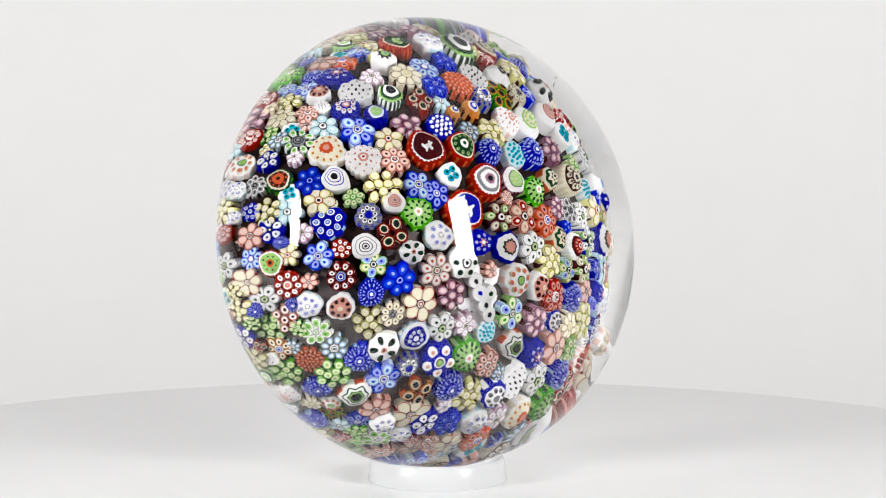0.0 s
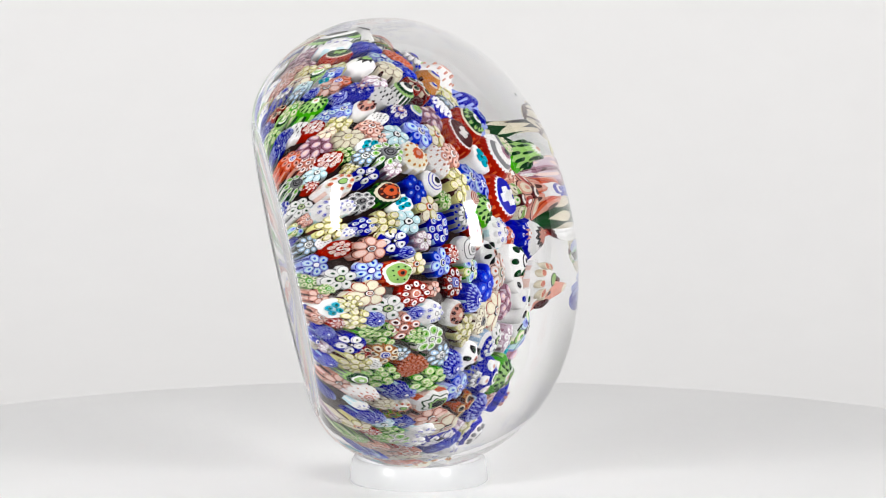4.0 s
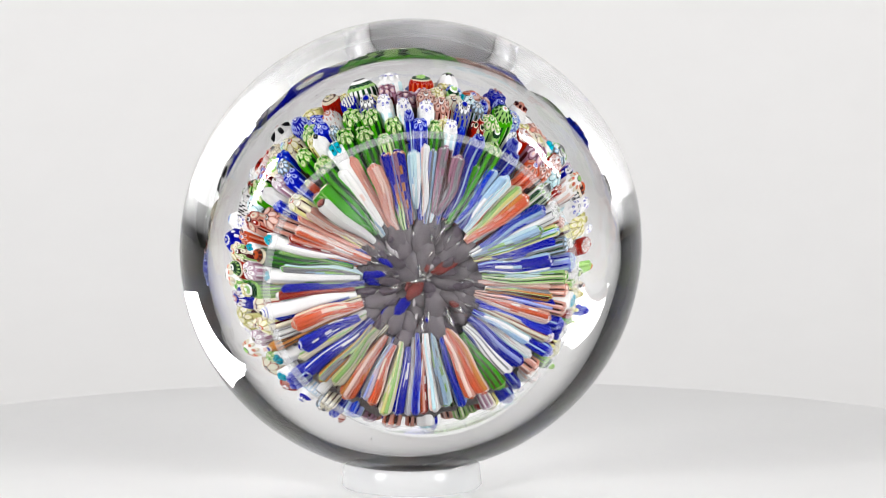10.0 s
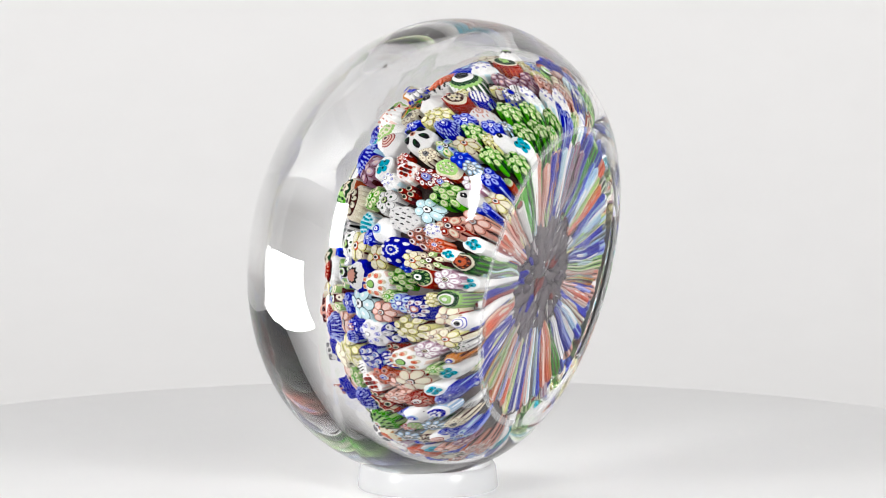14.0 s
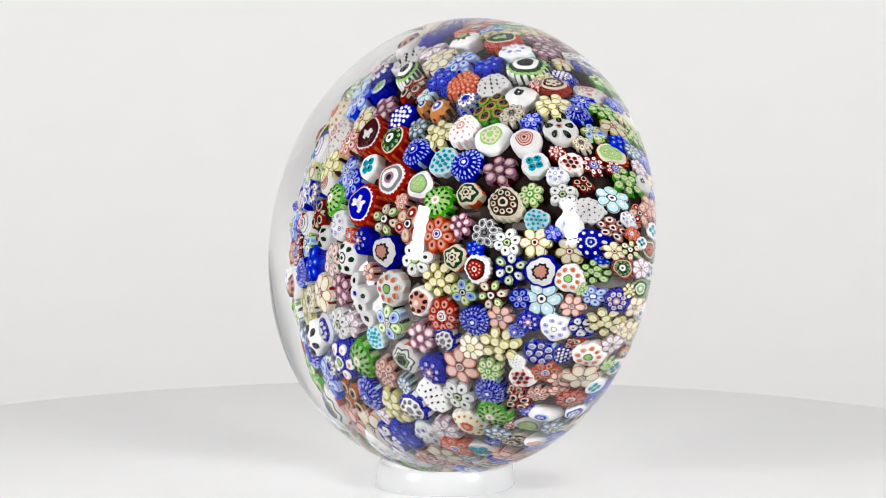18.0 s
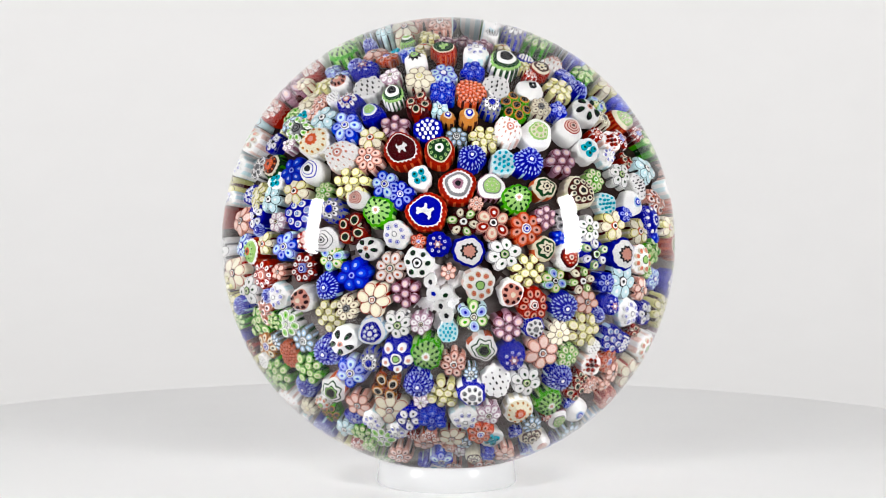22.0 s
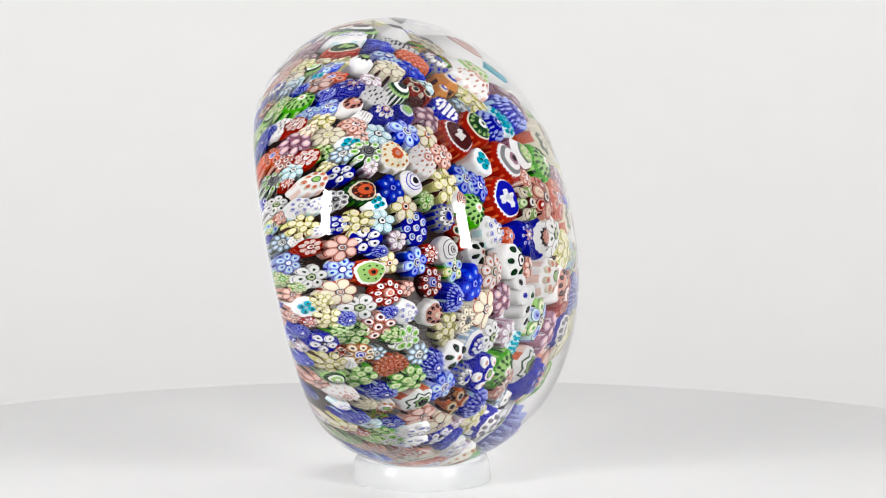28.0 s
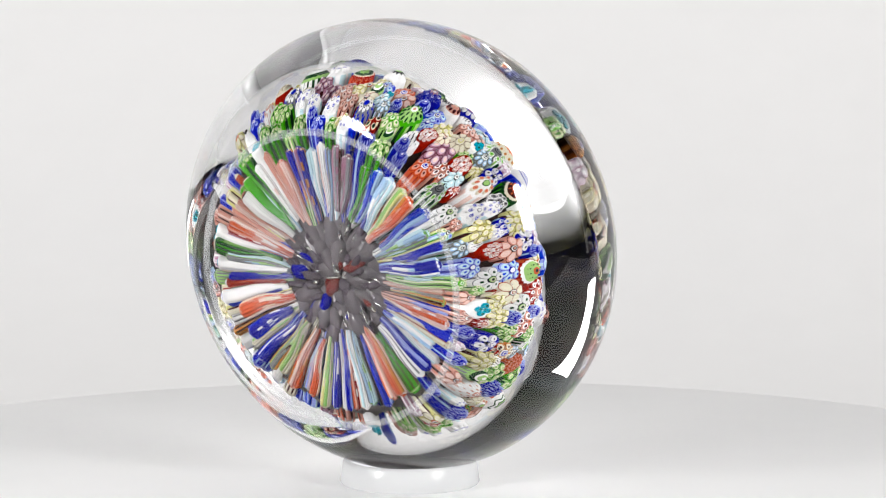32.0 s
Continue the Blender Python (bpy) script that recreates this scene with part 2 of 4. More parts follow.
class CaneMesh:
    """Collects the rods of one cane; unit radius, tip at z = 0, running down to z = -0.8 while it narrows."""

    def __init__(self):
        self.verts, self.faces, self.mats, self.used, self.along, self.round = [], [], [], [], [], []

    def slot(self, letter):
        if letter not in self.used:
            self.used.append(letter)
        return self.used.index(letter)

    def rod(self, rho, angle, r, zones, sides=8, top=0.0, long=True, flute=0.0, side=None, bulge=0.012, petal=0.0, twist=0):
        """zones: (share of the radius, colour, toothed) from the rim inwards; petal: how far it is drawn out from the middle; twist: turn of the side stripes."""
        cx, cy = rho * math.cos(angle), rho * math.sin(angle)
        side = side or zones[0][1]
        step = 1
        if flute or any(zone[2] for zone in zones):
            sides, step = sides * 2, 2
        levels = [(top, 1.0), (top - 0.02, 1.05), (-0.12, 1.04), (-0.2, 1.03), (-0.28, 1.02), (-0.36, 1.0), (-0.44, 1.0), (-0.52, 1.0), (-0.59, 1.0), (-0.66, 1.0)] if long else [(top, 1.0), (top - 0.03, 1.0)]

        def around(i, f):
            a = 2 * math.pi * i / sides
            u = f * math.cos(a) * (1 + petal)
            v = f * math.sin(a) * (1 + petal * 0.55 * math.cos(a))
            return u * math.cos(angle) - v * math.sin(angle), u * math.sin(angle) + v * math.cos(angle)

        base = len(self.verts)
        for z, swell in levels:
            s = 1 - 1.3 * z * z
            for i in range(sides):
                ox, oy = around(i, r * swell * (1 - flute * WAVE[i % 4]))
                self.verts.append(((cx + ox) * s, (cy + oy) * s, z))
        for k in range(len(levels) - 1):
            for i in range(sides):
                j = (i + 1) % sides
                a, b = base + k * sides, base + (k + 1) * sides
                self.faces.append((a + i, b + i, b + j, a + j))
                self.mats.append(self.slot(side[(i // step + twist * k) % len(side)]))
                self.round.append(len(self.faces) - 1)
        ring = [base + i for i in range(sides)]
        for n, (share, colour, toothed) in enumerate(zones):
            inner = zones[n + 1] if n + 1 < len(zones) else None
            if inner is None:
                self.faces.append(tuple(ring))
                self.mats.append(self.slot(colour))
                break
            start = len(self.verts)
            for i in range(sides):
                f = inner[0] * (1 - inner[2] * (0, 0.5, 1, 0.5)[i % 4]) if step == 2 else inner[0]
                ox, oy = around(i, r * f)
                self.verts.append((cx + ox, cy + oy, top + bulge * (1 - f * f) * r))
            fresh = [start + i for i in range(sides)]
            for i in range(sides):
                j = (i + 1) % sides
                self.faces.append((ring[i], ring[j], fresh[j], fresh[i]))
                self.mats.append(self.slot(colour))
            ring = fresh

    def shrink(self, share):
        self.verts = [(x * share, y * share, z) for x, y, z in self.verts]

    def finish(self, name):
        mesh = bpy.data.meshes.new(name)
        mesh.from_pydata(self.verts, [], self.faces)
        for letter in self.used:
            mesh.materials.append(CANE_MATS[letter])
        mesh.polygons.foreach_set("material_index", self.mats)
        flags = np.zeros(len(self.faces), dtype=bool)
        flags[self.round] = True
        mesh.polygons.foreach_set("use_smooth", flags)
        along = mesh.attributes.new("along", "FLOAT_VECTOR", "POINT")
        along.data.foreach_set("vector", np.array(self.along or self.verts, dtype=np.float32).ravel())
        mesh.update()
        return mesh


def even(letters):
    """Zones of equal width from a string of colours, rim first."""
    n = len(letters)
    return [(1 - 0.86 * i / n if i else 1.0, c, 0) for i, c in enumerate(letters)]


def rimmed(letters, rim):
    """The same inside a thin dark rim."""
    return [(1.0, rim, 0)] + [(0.9 * share, c, t) for share, c, t in even(letters)]


def marked(letters, rim):
    """A petal: a tint inside a thin dark rim, a second one within it and a small mark of the third."""
    return [(1.0, rim, 0), (0.9, letters[0], 0)] + [((0.66, 0.27)[i], c, 0) for i, c in enumerate(letters[1:3])]


KINDS = {}


def bundle(name, core, n, petals, matrix, core_r=0.36, rho=0.66, petal_r=None, other="", body_top=-0.03):
    """A flower cane: a core rod in a ring of petal rods; other colours every second petal."""
    m = CaneMesh()
    r = petal_r or min(0.38, rho * math.sin(math.pi / n) * 1.14)
    m.rod(0, 0, 0.88, [(1, matrix, 0)], 16, max(body_top, -0.01))
    for i in range(n):
        tints = other if other and i % 2 else petals
        m.rod(rho, 2 * math.pi * i / n, r, marked(tints, matrix), 12, 0.003 * (i % 2), True, 0, tints[0] * 3 + tints[1], 0.012, 0.26)
    m.rod(0, 0, core_r, even(core), 10, 0.004, False)
    m.shrink(0.9)
    KINDS[name] = m.finish(name)


def bunch(name, count, rod, matrix, body_top=-0.03, spread=1.0, side=""):
    """Packed rods, ring by ring, round one in the middle."""
    m = CaneMesh()
    m.rod(0, 0, 0.86, [(1, matrix, 0)], 14, max(body_top, -0.014))
    rings = {4: [(4, 0.52)], 7: [(1, 0), (6, 0.66)], 10: [(3, 0.28), (7, 0.74)], 19: [(1, 0), (6, 0.4), (12, 0.79)]}[count]
    r = {4: 0.36, 7: 0.31, 10: 0.27, 19: 0.185}[count] * spread
    for n, rho in rings:
        for i in range(n):
            m.rod(rho, 2 * math.pi * i / n + 0.3 * rho, r, rimmed(rod, matrix), 9, 0.006 * (i % 2), rho > 0.6 or count < 7, 0, side or rod[0] + rod[:2] + matrix,
                  0.02, 0.08)
    KINDS[name] = m.finish(name)


def solid(name, side, zones, dots=(), sides=32, flute=0.09, size=1.0):
    """One thick rod with rings on its end; dots: (number, distance, radius, colours) of small rods let into it."""
    m = CaneMesh()
    m.rod(0, 0, 0.98, zones, sides, 0, True, flute, side, 0.03)
    for n, rho, r, letters, *stretch in dots:
        for i in range(n):
            m.rod(rho, 2 * math.pi * i / n, r, even(letters), 8, (0.03 * (1 - max(rho, zones[-1][0]) ** 2) if len(zones) > 1 else 0) + 0.0025, False,
                  petal=stretch[0] if stretch else 0.0)
    m.shrink(0.86 * size)
    KINDS[name] = m.finish(name)


def figure(name, side, zones, colour, size=1.0):
    """A crown cane whose field carries a small pale lopsided shape."""
    m = CaneMesh()
    m.rod(0, 0, 0.98, zones, 44, 0, True, 0.035, side, 0.03)
    for lift, (rho, a, r) in enumerate(((0, 0, 0.15), (0.13, 0, 0.15), (0.13, 3.14, 0.15), (0.3, 0.5, 0.13), (0.42, 0.8, 0.07), (0.42, 0.3, 0.08), (0.24, 5.5, 0.08),
                      (0.34, 5.4, 0.07), (0.24, 3.95, 0.08), (0.34, 4.05, 0.07), (0.31, 2.75, 0.07), (0.4, 2.5, 0.05))):
        m.rod(rho * size, a, r * size, [(1, colour, 0)], 12, 0.0135 + 0.0004 * lift, False)
    m.shrink(0.75)
    KINDS[name] = m.finish(name)


TOOTH = 0.055
figure("crown_red_figure_dark", "RRSRRS", [(1, "R", 0), (0.88, "W", 0.08), (0.79, "D", 0.02)], "W", 0.72)
figure("crown_red_figure_blue", "RRSRRS", [(1, "R", 0), (0.88, "W", 0.08), (0.79, "B", 0.02)], "W")
figure("crown_red_figure_green", "RRSRRS", [(1, "R", 0), (0.88, "w", 0.08), (0.79, "F", 0.02)], "g", 0.85)
solid("crown_red_white", "RRSRRS", [(1, "R", 0), (0.84, "W", 0.08), (0.7, "X", 0), (0.56, "W", 0.1), (0.34, "M", 0.2), (0.16, "K", 0)], (), 44,
      0.035, 0.82)
solid("crown_red_beads", "RRSRRS", [(1, "R", 0), (0.84, "w", 0), (0.76, "F", 0), (0.3, "W", 0), (0.13, "F", 0)], [(10, 0.6, 0.1, "gF")], 32, 0.04, 0.9)
solid("crown_green", "FGF", [(1, "F", 0), (0.86, "w", TOOTH), (0.7, "N", 0), (0.46, "S", TOOTH), (0.15, "K", 0)], [(8, 0.56, 0.07, "S")])
solid("crown_lace", "RRSRRS", [(1, "R", 0), (0.94, "W", TOOTH), (0.78, "g", 0), (0.3, "S", TOOTH), (0.14, "K", 0)], [(8, 0.52, 0.12, "gF")])
solid("crown_blue_star", "Bb", [(1, "B", 0), (0.86, "W", TOOTH), (0.56, "K", 0.2), (0.42, "P", 0.25)], (), 20)
solid("crown_rose", "W", [(1, "W", 0), (0.78, "D", TOOTH), (0.6, "R", 0), (0.2, "p", 0), (0.1, "D", 0)], [(10, 0.42, 0.07, "P")])
solid("cream_crown", "wq", [(1, "w", TOOTH), (0.84, "N", 0), (0.3, "w", 0), (0.18, "K", TOOTH)], [(9, 0.58, 0.16, "wK")])
solid("orange_cup", "R", [(1, "R", 0), (0.9, "w", 0), (0.74, "N", 0)], [(5, 0.34, 0.2, "wK"), (1, 0, 0.16, "Yw")])
solid("eye_green", "gX", [(1, "g", 0), (0.86, "F", TOOTH), (0.6, "W", 0), (0.48, "g", TOOTH), (0.2, "W", 0)])
solid("eye_black", "WF", [(1, "g", 0), (0.86, "F", TOOTH), (0.64, "W", 0), (0.42, "K", 0)])
solid("white_star", "W", [(1, "W", TOOTH), (0.66, "K", 0.32), (0.34, "g", 0), (0.14, "X", 0)], (), 16)
solid("hexstar", "SWp", [(1, "W", 0.1), (0.84, "F", 0.2), (0.76, "W", 0.25), (0.56, "F", 0.2), (0.48, "g", 0.2), (0.38, "K", 0.15)], (), 12, 0.12)
solid("lace_star", "SwS", [(1, "w", 0), (0.84, "F", 0.12), (0.68, "w", 0.35), (0.4, "K", 0.3), (0.26, "w", 0), (0.14, "K", 0)], (), 12, 0.1)
solid("target_red", "W", [(1, "W", 0), (0.62, "R", 0), (0.56, "p", 0), (0.46, "R", 0), (0.4, "p", 0), (0.3, "R", 0), (0.24, "p", 0), (0.12, "K", 0)], (), 24, 0)
solid("target_white", "W", [(1, "W", 0), (0.78, "X", 0), (0.72, "W", 0), (0.5, "K", 0), (0.44, "W", 0), (0.28, "K", 0), (0.2, "W", 0), (0.12, "K", 0)], (), 24, 0)
solid("white_eye", "W", [(1, "W", 0), (0.74, "b", 0), (0.68, "W", 0), (0.52, "b", 0), (0.46, "W", 0), (0.28, "K", 0)], (), 24, 0)
solid("white_blue_eye", "W", [(1, "W", 0), (0.42, "c", 0), (0.3, "b", TOOTH), (0.16, "W", 0), (0.08, "b", 0)], (), 24, 0)
solid("white_peach", "Ww", [(1, "W", 0), (0.88, "q", 0), (0.42, "S", 0.2), (0.2, "P", 0.2)], [(12, 0.72, 0.07, "A")], 20)
solid("white_pink", "WWp", [(1, "W", 0), (0.3, "P", 0), (0.16, "W", 0), (0.08, "R", 0)], [(8, 0.48, 0.06, "PS"), (10, 0.78, 0.04, "P")])
solid("white_green", "W", [(1, "W", 0), (0.66, "g", 0.05), (0.54, "w", 0), (0.2, "g", 0)], [(9, 0.4, 0.08, "g")], 28, 0)
solid("white_clover", "W", [(1, "W", 0), (0.3, "K", 0.0), (0.08, "W", 0)], [(4, 0.2, 0.13, "K")], 24, 0.06)
solid("oval_mauve", "MN", [(1, "M", 0), (0.92, "W", 0), (0.64, "X", 0), (0.56, "g", 0)], [(7, 0.36, 0.08, "wG"), (1, 0, 0.08, "wG")])
solid("oval_red", "RS", [(1, "R", 0), (0.92, "w", 0), (0.7, "g", 0)], [(7, 0.4, 0.09, "wF"), (1, 0, 0.1, "wF")])
solid("blue_oval", "BBb", [(1, "B", 0), (0.66, "W", 0.06), (0.54, "c", 0), (0.46, "g", 0)], [(3, 0.2, 0.12, "gw")])
solid("blue_dots", "BBbBc", [(1, "B", 0)], [(1, 0, 0.11, "W"), (6, 0.36, 0.11, "W"), (12, 0.7, 0.11, "W")], 24)
solid("navy_dots", "BBc", [(1, "B", 0)], [(1, 0, 0.2, "Wbc"), (7, 0.64, 0.2, "Wbc")], 20)
solid("blue_ringlets", "BBb", [(1, "B", 0), (0.24, "M", 0), (0.14, "W", 0)], [(7, 0.56, 0.16, "bWB"), (6, 0.28, 0.06, "P")], 20)
solid("blue_snow", "B", [(1, "B", 0), (0.5, "b", 0.1), (0.4, "W", 0.2), (0.28, "b", 0.2)], [(9, 0.72, 0.11, "W"), (1, 0, 0.08, "WK")], 24)
solid("blue_frost", "BbBBc", [(1, "B", 0), (0.36, "k", 0.25), (0.28, "B", 0.2), (0.14, "W", 0.2)], [(13, 0.6, 0.05, "k", 1.2), (26, 0.84, 0.03, "k", 1.6)], 28)
solid("blue_mauve", "BbB", [(1, "B", 0), (0.28, "P", TOOTH), (0.15, "W", 0)], [(8, 0.54, 0.17, "WM")], 20)
solid("blue_white_ring", "cW", [(1, "c", 0), (0.92, "W", 0), (0.72, "B", 0), (0.18, "W", 0)], [(8, 0.4, 0.11, "Wc")], 24)
solid("blue_white_star", "B", [(1, "B", 0), (0.34, "W", 0), (0.24, "K", 0), (0.18, "g", 0)], [(5, 0.68, 0.27, "WWP")], 20)
solid("blue_stripe", "BW", [(1, "B", 0), (0.8, "W", TOOTH), (0.26, "X", 0)], [(8, 0.54, 0.14, "XK")], 16, 0.1)
solid("blue_lace", "bX", [(1, "X", TOOTH), (0.3, "b", 0), (0.16, "B", 0)], [(8, 0.52, 0.17, "WK"), (10, 0.84, 0.1, "bX")], 20)
solid("green_lace", "GgF", [(1, "G", TOOTH), (0.86, "g", 0.1), (0.3, "W", 0.3), (0.12, "P", 0)], [(12, 0.68, 0.075, "F", 0.6), (7, 0.42, 0.06, "F", 0.5)], 26, 0.08)
solid("salmon_mosaic", "SSN", [(1, "N", 0)], [(1, 0, 0.1, "SP"), (6, 0.25, 0.105, "SP", 0.2), (12, 0.52, 0.115, "SP", 0.2), (17, 0.81, 0.125, "SP", 0.25)], 34, 0.06)
solid("turq_dots", "aW", [(1, "a", 0)], [(1, 0, 0.11, "t"), (6, 0.38, 0.115, "t"), (10, 0.74, 0.11, "t")], 20, 0.06)
solid("white_holes", "Wp", [(1, "W", 0)], [(1, 0, 0.16, "DK"), (6, 0.48, 0.17, "RK"), (5, 0.8, 0.1, "P")], 20, 0.06)
solid("pink_squares", "W", [(1, "W", TOOTH), (0.82, "P", 0), (0.2, "w", 0)], [(8, 0.6, 0.15, "DK")], 20, 0.07)
solid("white_blackpetal", "W", [(1, "W", 0.14), (0.36, "K", 0), (0.27, "W", 0), (0.13, "K", 0)], [(6, 0.68, 0.17, "FK")], 12, 0.1)
solid("white_bluestars", "Wa", [(1, "W", 0.1), (0.2, "X", 0), (0.14, "W", 0)], [(7, 0.58, 0.2, "WbWb")], 14, 0.08)
solid("white_pinkstars", "Wp", [(1, "W", 0.1), (0.3, "F", 0), (0.24, "g", 0)], [(8, 0.64, 0.19, "wSPS")], 16, 0.08)
solid("white_dots", "W", [(1, "W", 0.05)], [(1, 0, 0.06, "K"), (6, 0.42, 0.05, "K"), (10, 0.78, 0.05, "X")], 24, 0.1)
solid("amber_star", "AN", [(1, "A", TOOTH), (0.56, "w", 0), (0.4, "b", TOOTH), (0.2, "W", 0)], (), 16, 0.12)
bundle("pink_flower", "KWKP", 6, "Pp", "N", 0.28, 0.62)
bundle("pink_big", "wKWP", 7, "pWS", "N", 0.3, 0.64)
bundle("pink_red", "DWK", 6, "PRWP", "D", 0.32, 0.64, None, "PwP")
bundle("pink_lace", "WKP", 7, "PpN", "N", 0.26, 0.62)
bundle("peach_flower", "WbWb", 7, "AqN", "N", 0.34, 0.66)
bundle("mauve_flower", "WKwN", 7, "mWm", "M", 0.28, 0.6)
bundle("cream_flower", "qYw", 8, "wq", "N", 0.3, 0.64)
bundle("cream_big", "KWRw", 6, "wq", "R", 0.27, 0.64)
bundle("cream_red", "SWK", 6, "wqw", "D", 0.3, 0.64, None, "Yq")
bundle("cream_green", "KWK", 6, "YqG", "G", 0.3, 0.64, None, "akv")
bundle("cream_lace", "XKX", 8, "wqN", "N", 0.3, 0.64)
bundle("blue_star", "WBW", 6, "bkB", "B", 0.25, 0.6)
bundle("pale_star", "BWW", 6, "kav", "B", 0.3, 0.62)
bundle("blue_flower", "bkB", 6, "bvk", "B", 0.28, 0.64)
bundle("blue_daisy", "WKWb", 6, "vkb", "B", 0.32, 0.64, None, "kav")
bundle("pale_flower", "KWWK", 6, "aaW", "K", 0.32, 0.64)
bundle("grey_flower", "WKWK", 8, "XcW", "F", 0.3, 0.64)
bundle("green_small", "GgWG", 7, "gwG", "F", 0.32, 0.64)
bundle("green_flower", "WKWg", 7, "WgG", "F", 0.3, 0.64)
bundle("leaf_green", "KgwF", 6, "WWF", "X", 0.34, 0.64)
solid("white_leaf", "W", [(1, "W", 0.06), (0.22, "P", 0.1), (0.1, "N", 0)], [(5, 0.6, 0.17, "KF", 0.6)], 20, 0.06)
bundle("navy_petals", "KW", 5, "WWK", "B", 0.14, 0.56, 0.27, "", 0.004)
bundle("navy_multi", "KWgK", 6, "WWK", "B", 0.3, 0.66, 0.24, "gqK")
bundle("red_flower", "PWSP", 8, "RWK", "R", 0.3, 0.62, 0.22)
bundle("red_navy", "kBWB", 8, "RWN", "D", 0.3, 0.62, 0.22)
bundle("red_daisy", "WRWK", 9, "RPN", "R", 0.28, 0.64)
bundle("red_beads", "WPR", 8, "WPW", "R", 0.2, 0.56, 0.18, "", 0.0)
bundle("orange_flower", "WbWb", 7, "SPN", "R", 0.32, 0.66)
bundle("dark_beads", "DWWK", 6, "wqN", "D", 0.3, 0.66, 0.25, "gqG")
bundle("multi_star", "KWKw", 6, "gqG", "K", 0.3, 0.64, None, "akB")
bunch("mauve_bunch", 7, "Mmp", "D", side="MMmM")
bunch("pink_dots", 7, "PWD", "N", side="PPWS")
bunch("yellow_bunch", 10, "Yqw", "N", side="YYqY")
bunch("green_bunch", 10, "gwg", "F", side="GGgF")
bunch("green_clover", 7, "AKK", "G", side="GFG")
bunch("red_four", 4, "RwFK", "D")
bunch("brown_four", 4, "AwKK", "N", side="SANS")
bundle("green_rings", "XKXKX", 8, "WgG", "F", 0.4, 0.7, 0.21)
bundle("lace_grey", "XKX", 8, "WXK", "K", 0.28, 0.64)
solid("teal_four", "W", [(1, "W", 0.06)], [(4, 0.42, 0.27, "ttF")], 16, 0.08)


def drawn(name, tints, tip, core="W"):
    """A slim cane of touching rods in a few tints, seen lengthwise under the set; tip: the colours on each rod's end."""
    m = CaneMesh()
    m.rod(0, 0, 0.72, [(1, tints[0], 0)], 12, -0.02, True, 0, tints[0])
    n = 11
    for i in range(n):
        tint = tints[i * 3 % len(tints)]
        m.rod(0.68, 2 * math.pi * i / n, 0.25 + 0.06 * math.sin(2.3 * i), even(tint + tip), 8, 0.006 * (i % 3), True, 0, tint * 4 + tints[(i + 1) % len(tints)] + tip[0] * (1 + i % 2), twist=(0, 1, 3)[i % 3])
    m.rod(0, 0, 0.4, even(tints[0] + core), 10, 0.012, False)
    KINDS[name] = m.finish(name)


def tube(name, side, zones):
    """A smooth thick-walled cane with a plain ringed end."""
    m = CaneMesh()
    m.rod(0, 0, 0.95, zones, 24, 0, True, 0, side, 0.02)
    KINDS[name] = m.finish(name)


drawn("drawn_blue", "BbBkB", "bB", "bWb")
drawn("drawn_dotted", "BbBBb", "WcW", "bW")
drawn("drawn_striped", "BBcBBBb", "W", "cW")
drawn("drawn_mid", "bvkbc", "vW", "Wb")
drawn("drawn_steel", "vcXvc", "cW", "W")
drawn("drawn_sky", "caWca", "Wc", "cW")
drawn("drawn_celadon", "aXacX", "gG", "gW")
drawn("drawn_pink", "PpPPp", "PS", "WS")
drawn("drawn_salmon", "SPpSP", "wS", "wS")
drawn("drawn_orange", "SPASp", "PW", "wR")
drawn("drawn_green", "GgGXg", "gW", "gF")
drawn("drawn_olive", "GNwGA", "gG", "wN")
drawn("drawn_red", "RSRPR", "WR", "WR")
drawn("drawn_rose", "PpPSp", "WP", "WR")
drawn("drawn_white", "WWpWa", "W", "Wb")
drawn("drawn_cream", "wwYwg", "gw", "wN")
drawn("drawn_tan", "AXNXA", "gG", "wK")
drawn("drawn_lilac", "mkcmX", "cW", "bW")
drawn("drawn_plum", "MMXNM", "XW", "WM")
drawn("drawn_navy", "BAMBk", "AW", "WN")
tube("tube_salmon", "GGGGg", [(1, "G", 0), (0.8, "w", 0), (0.66, "S", 0)])
tube("tube_mauve", "GGgGG", [(1, "G", 0), (0.78, "w", 0), (0.66, "M", 0), (0.4, "N", 0)])
tube("tube_dark", "GNG", [(1, "g", 0), (0.8, "G", 0), (0.55, "K", 0)])
tube("tube_peach", "WWX", [(1, "W", 0), (0.5, "P", 0.1), (0.3, "S", 0)])
tube("tube_nosed", "RRRS", [(1, "W", 0), (0.6, "R", 0.1)])


def date_cane():
    """A clump of five white rods, each with a small dark mark on its end."""
    m = CaneMesh()
    for x, y, mark in ((-0.66, 0.34, "K"), (-0.24, 0.02, "b"), (0.22, 0.26, "F"), (0.3, -0.22, "K"), (0.72, -0.42, "K")):
        rho, angle = math.hypot(x, y), math.atan2(y, x)
        m.rod(rho, angle, 0.3, [(1, "W", 0)], 14, 0.02 + 0.01 * x)
        m.rod(rho, angle, 0.1, [(1, mark, 0)], 5, 0.0225 + 0.01 * x, False, petal=0.3)
    KINDS["date_cane"] = m.finish("date_cane")


date_cane()
WEIGHT = tagged(new("paperweight"), "clear glass millefiori paperweight standing on its edge in a ring", "paperweight")
part("glass_body", lathe(glass_profile(), 512), GLASS, WEIGHT, "thick clear polished glass dome with a flat base").visible_shadow = False
PLACED = []
spin = random.Random(5)


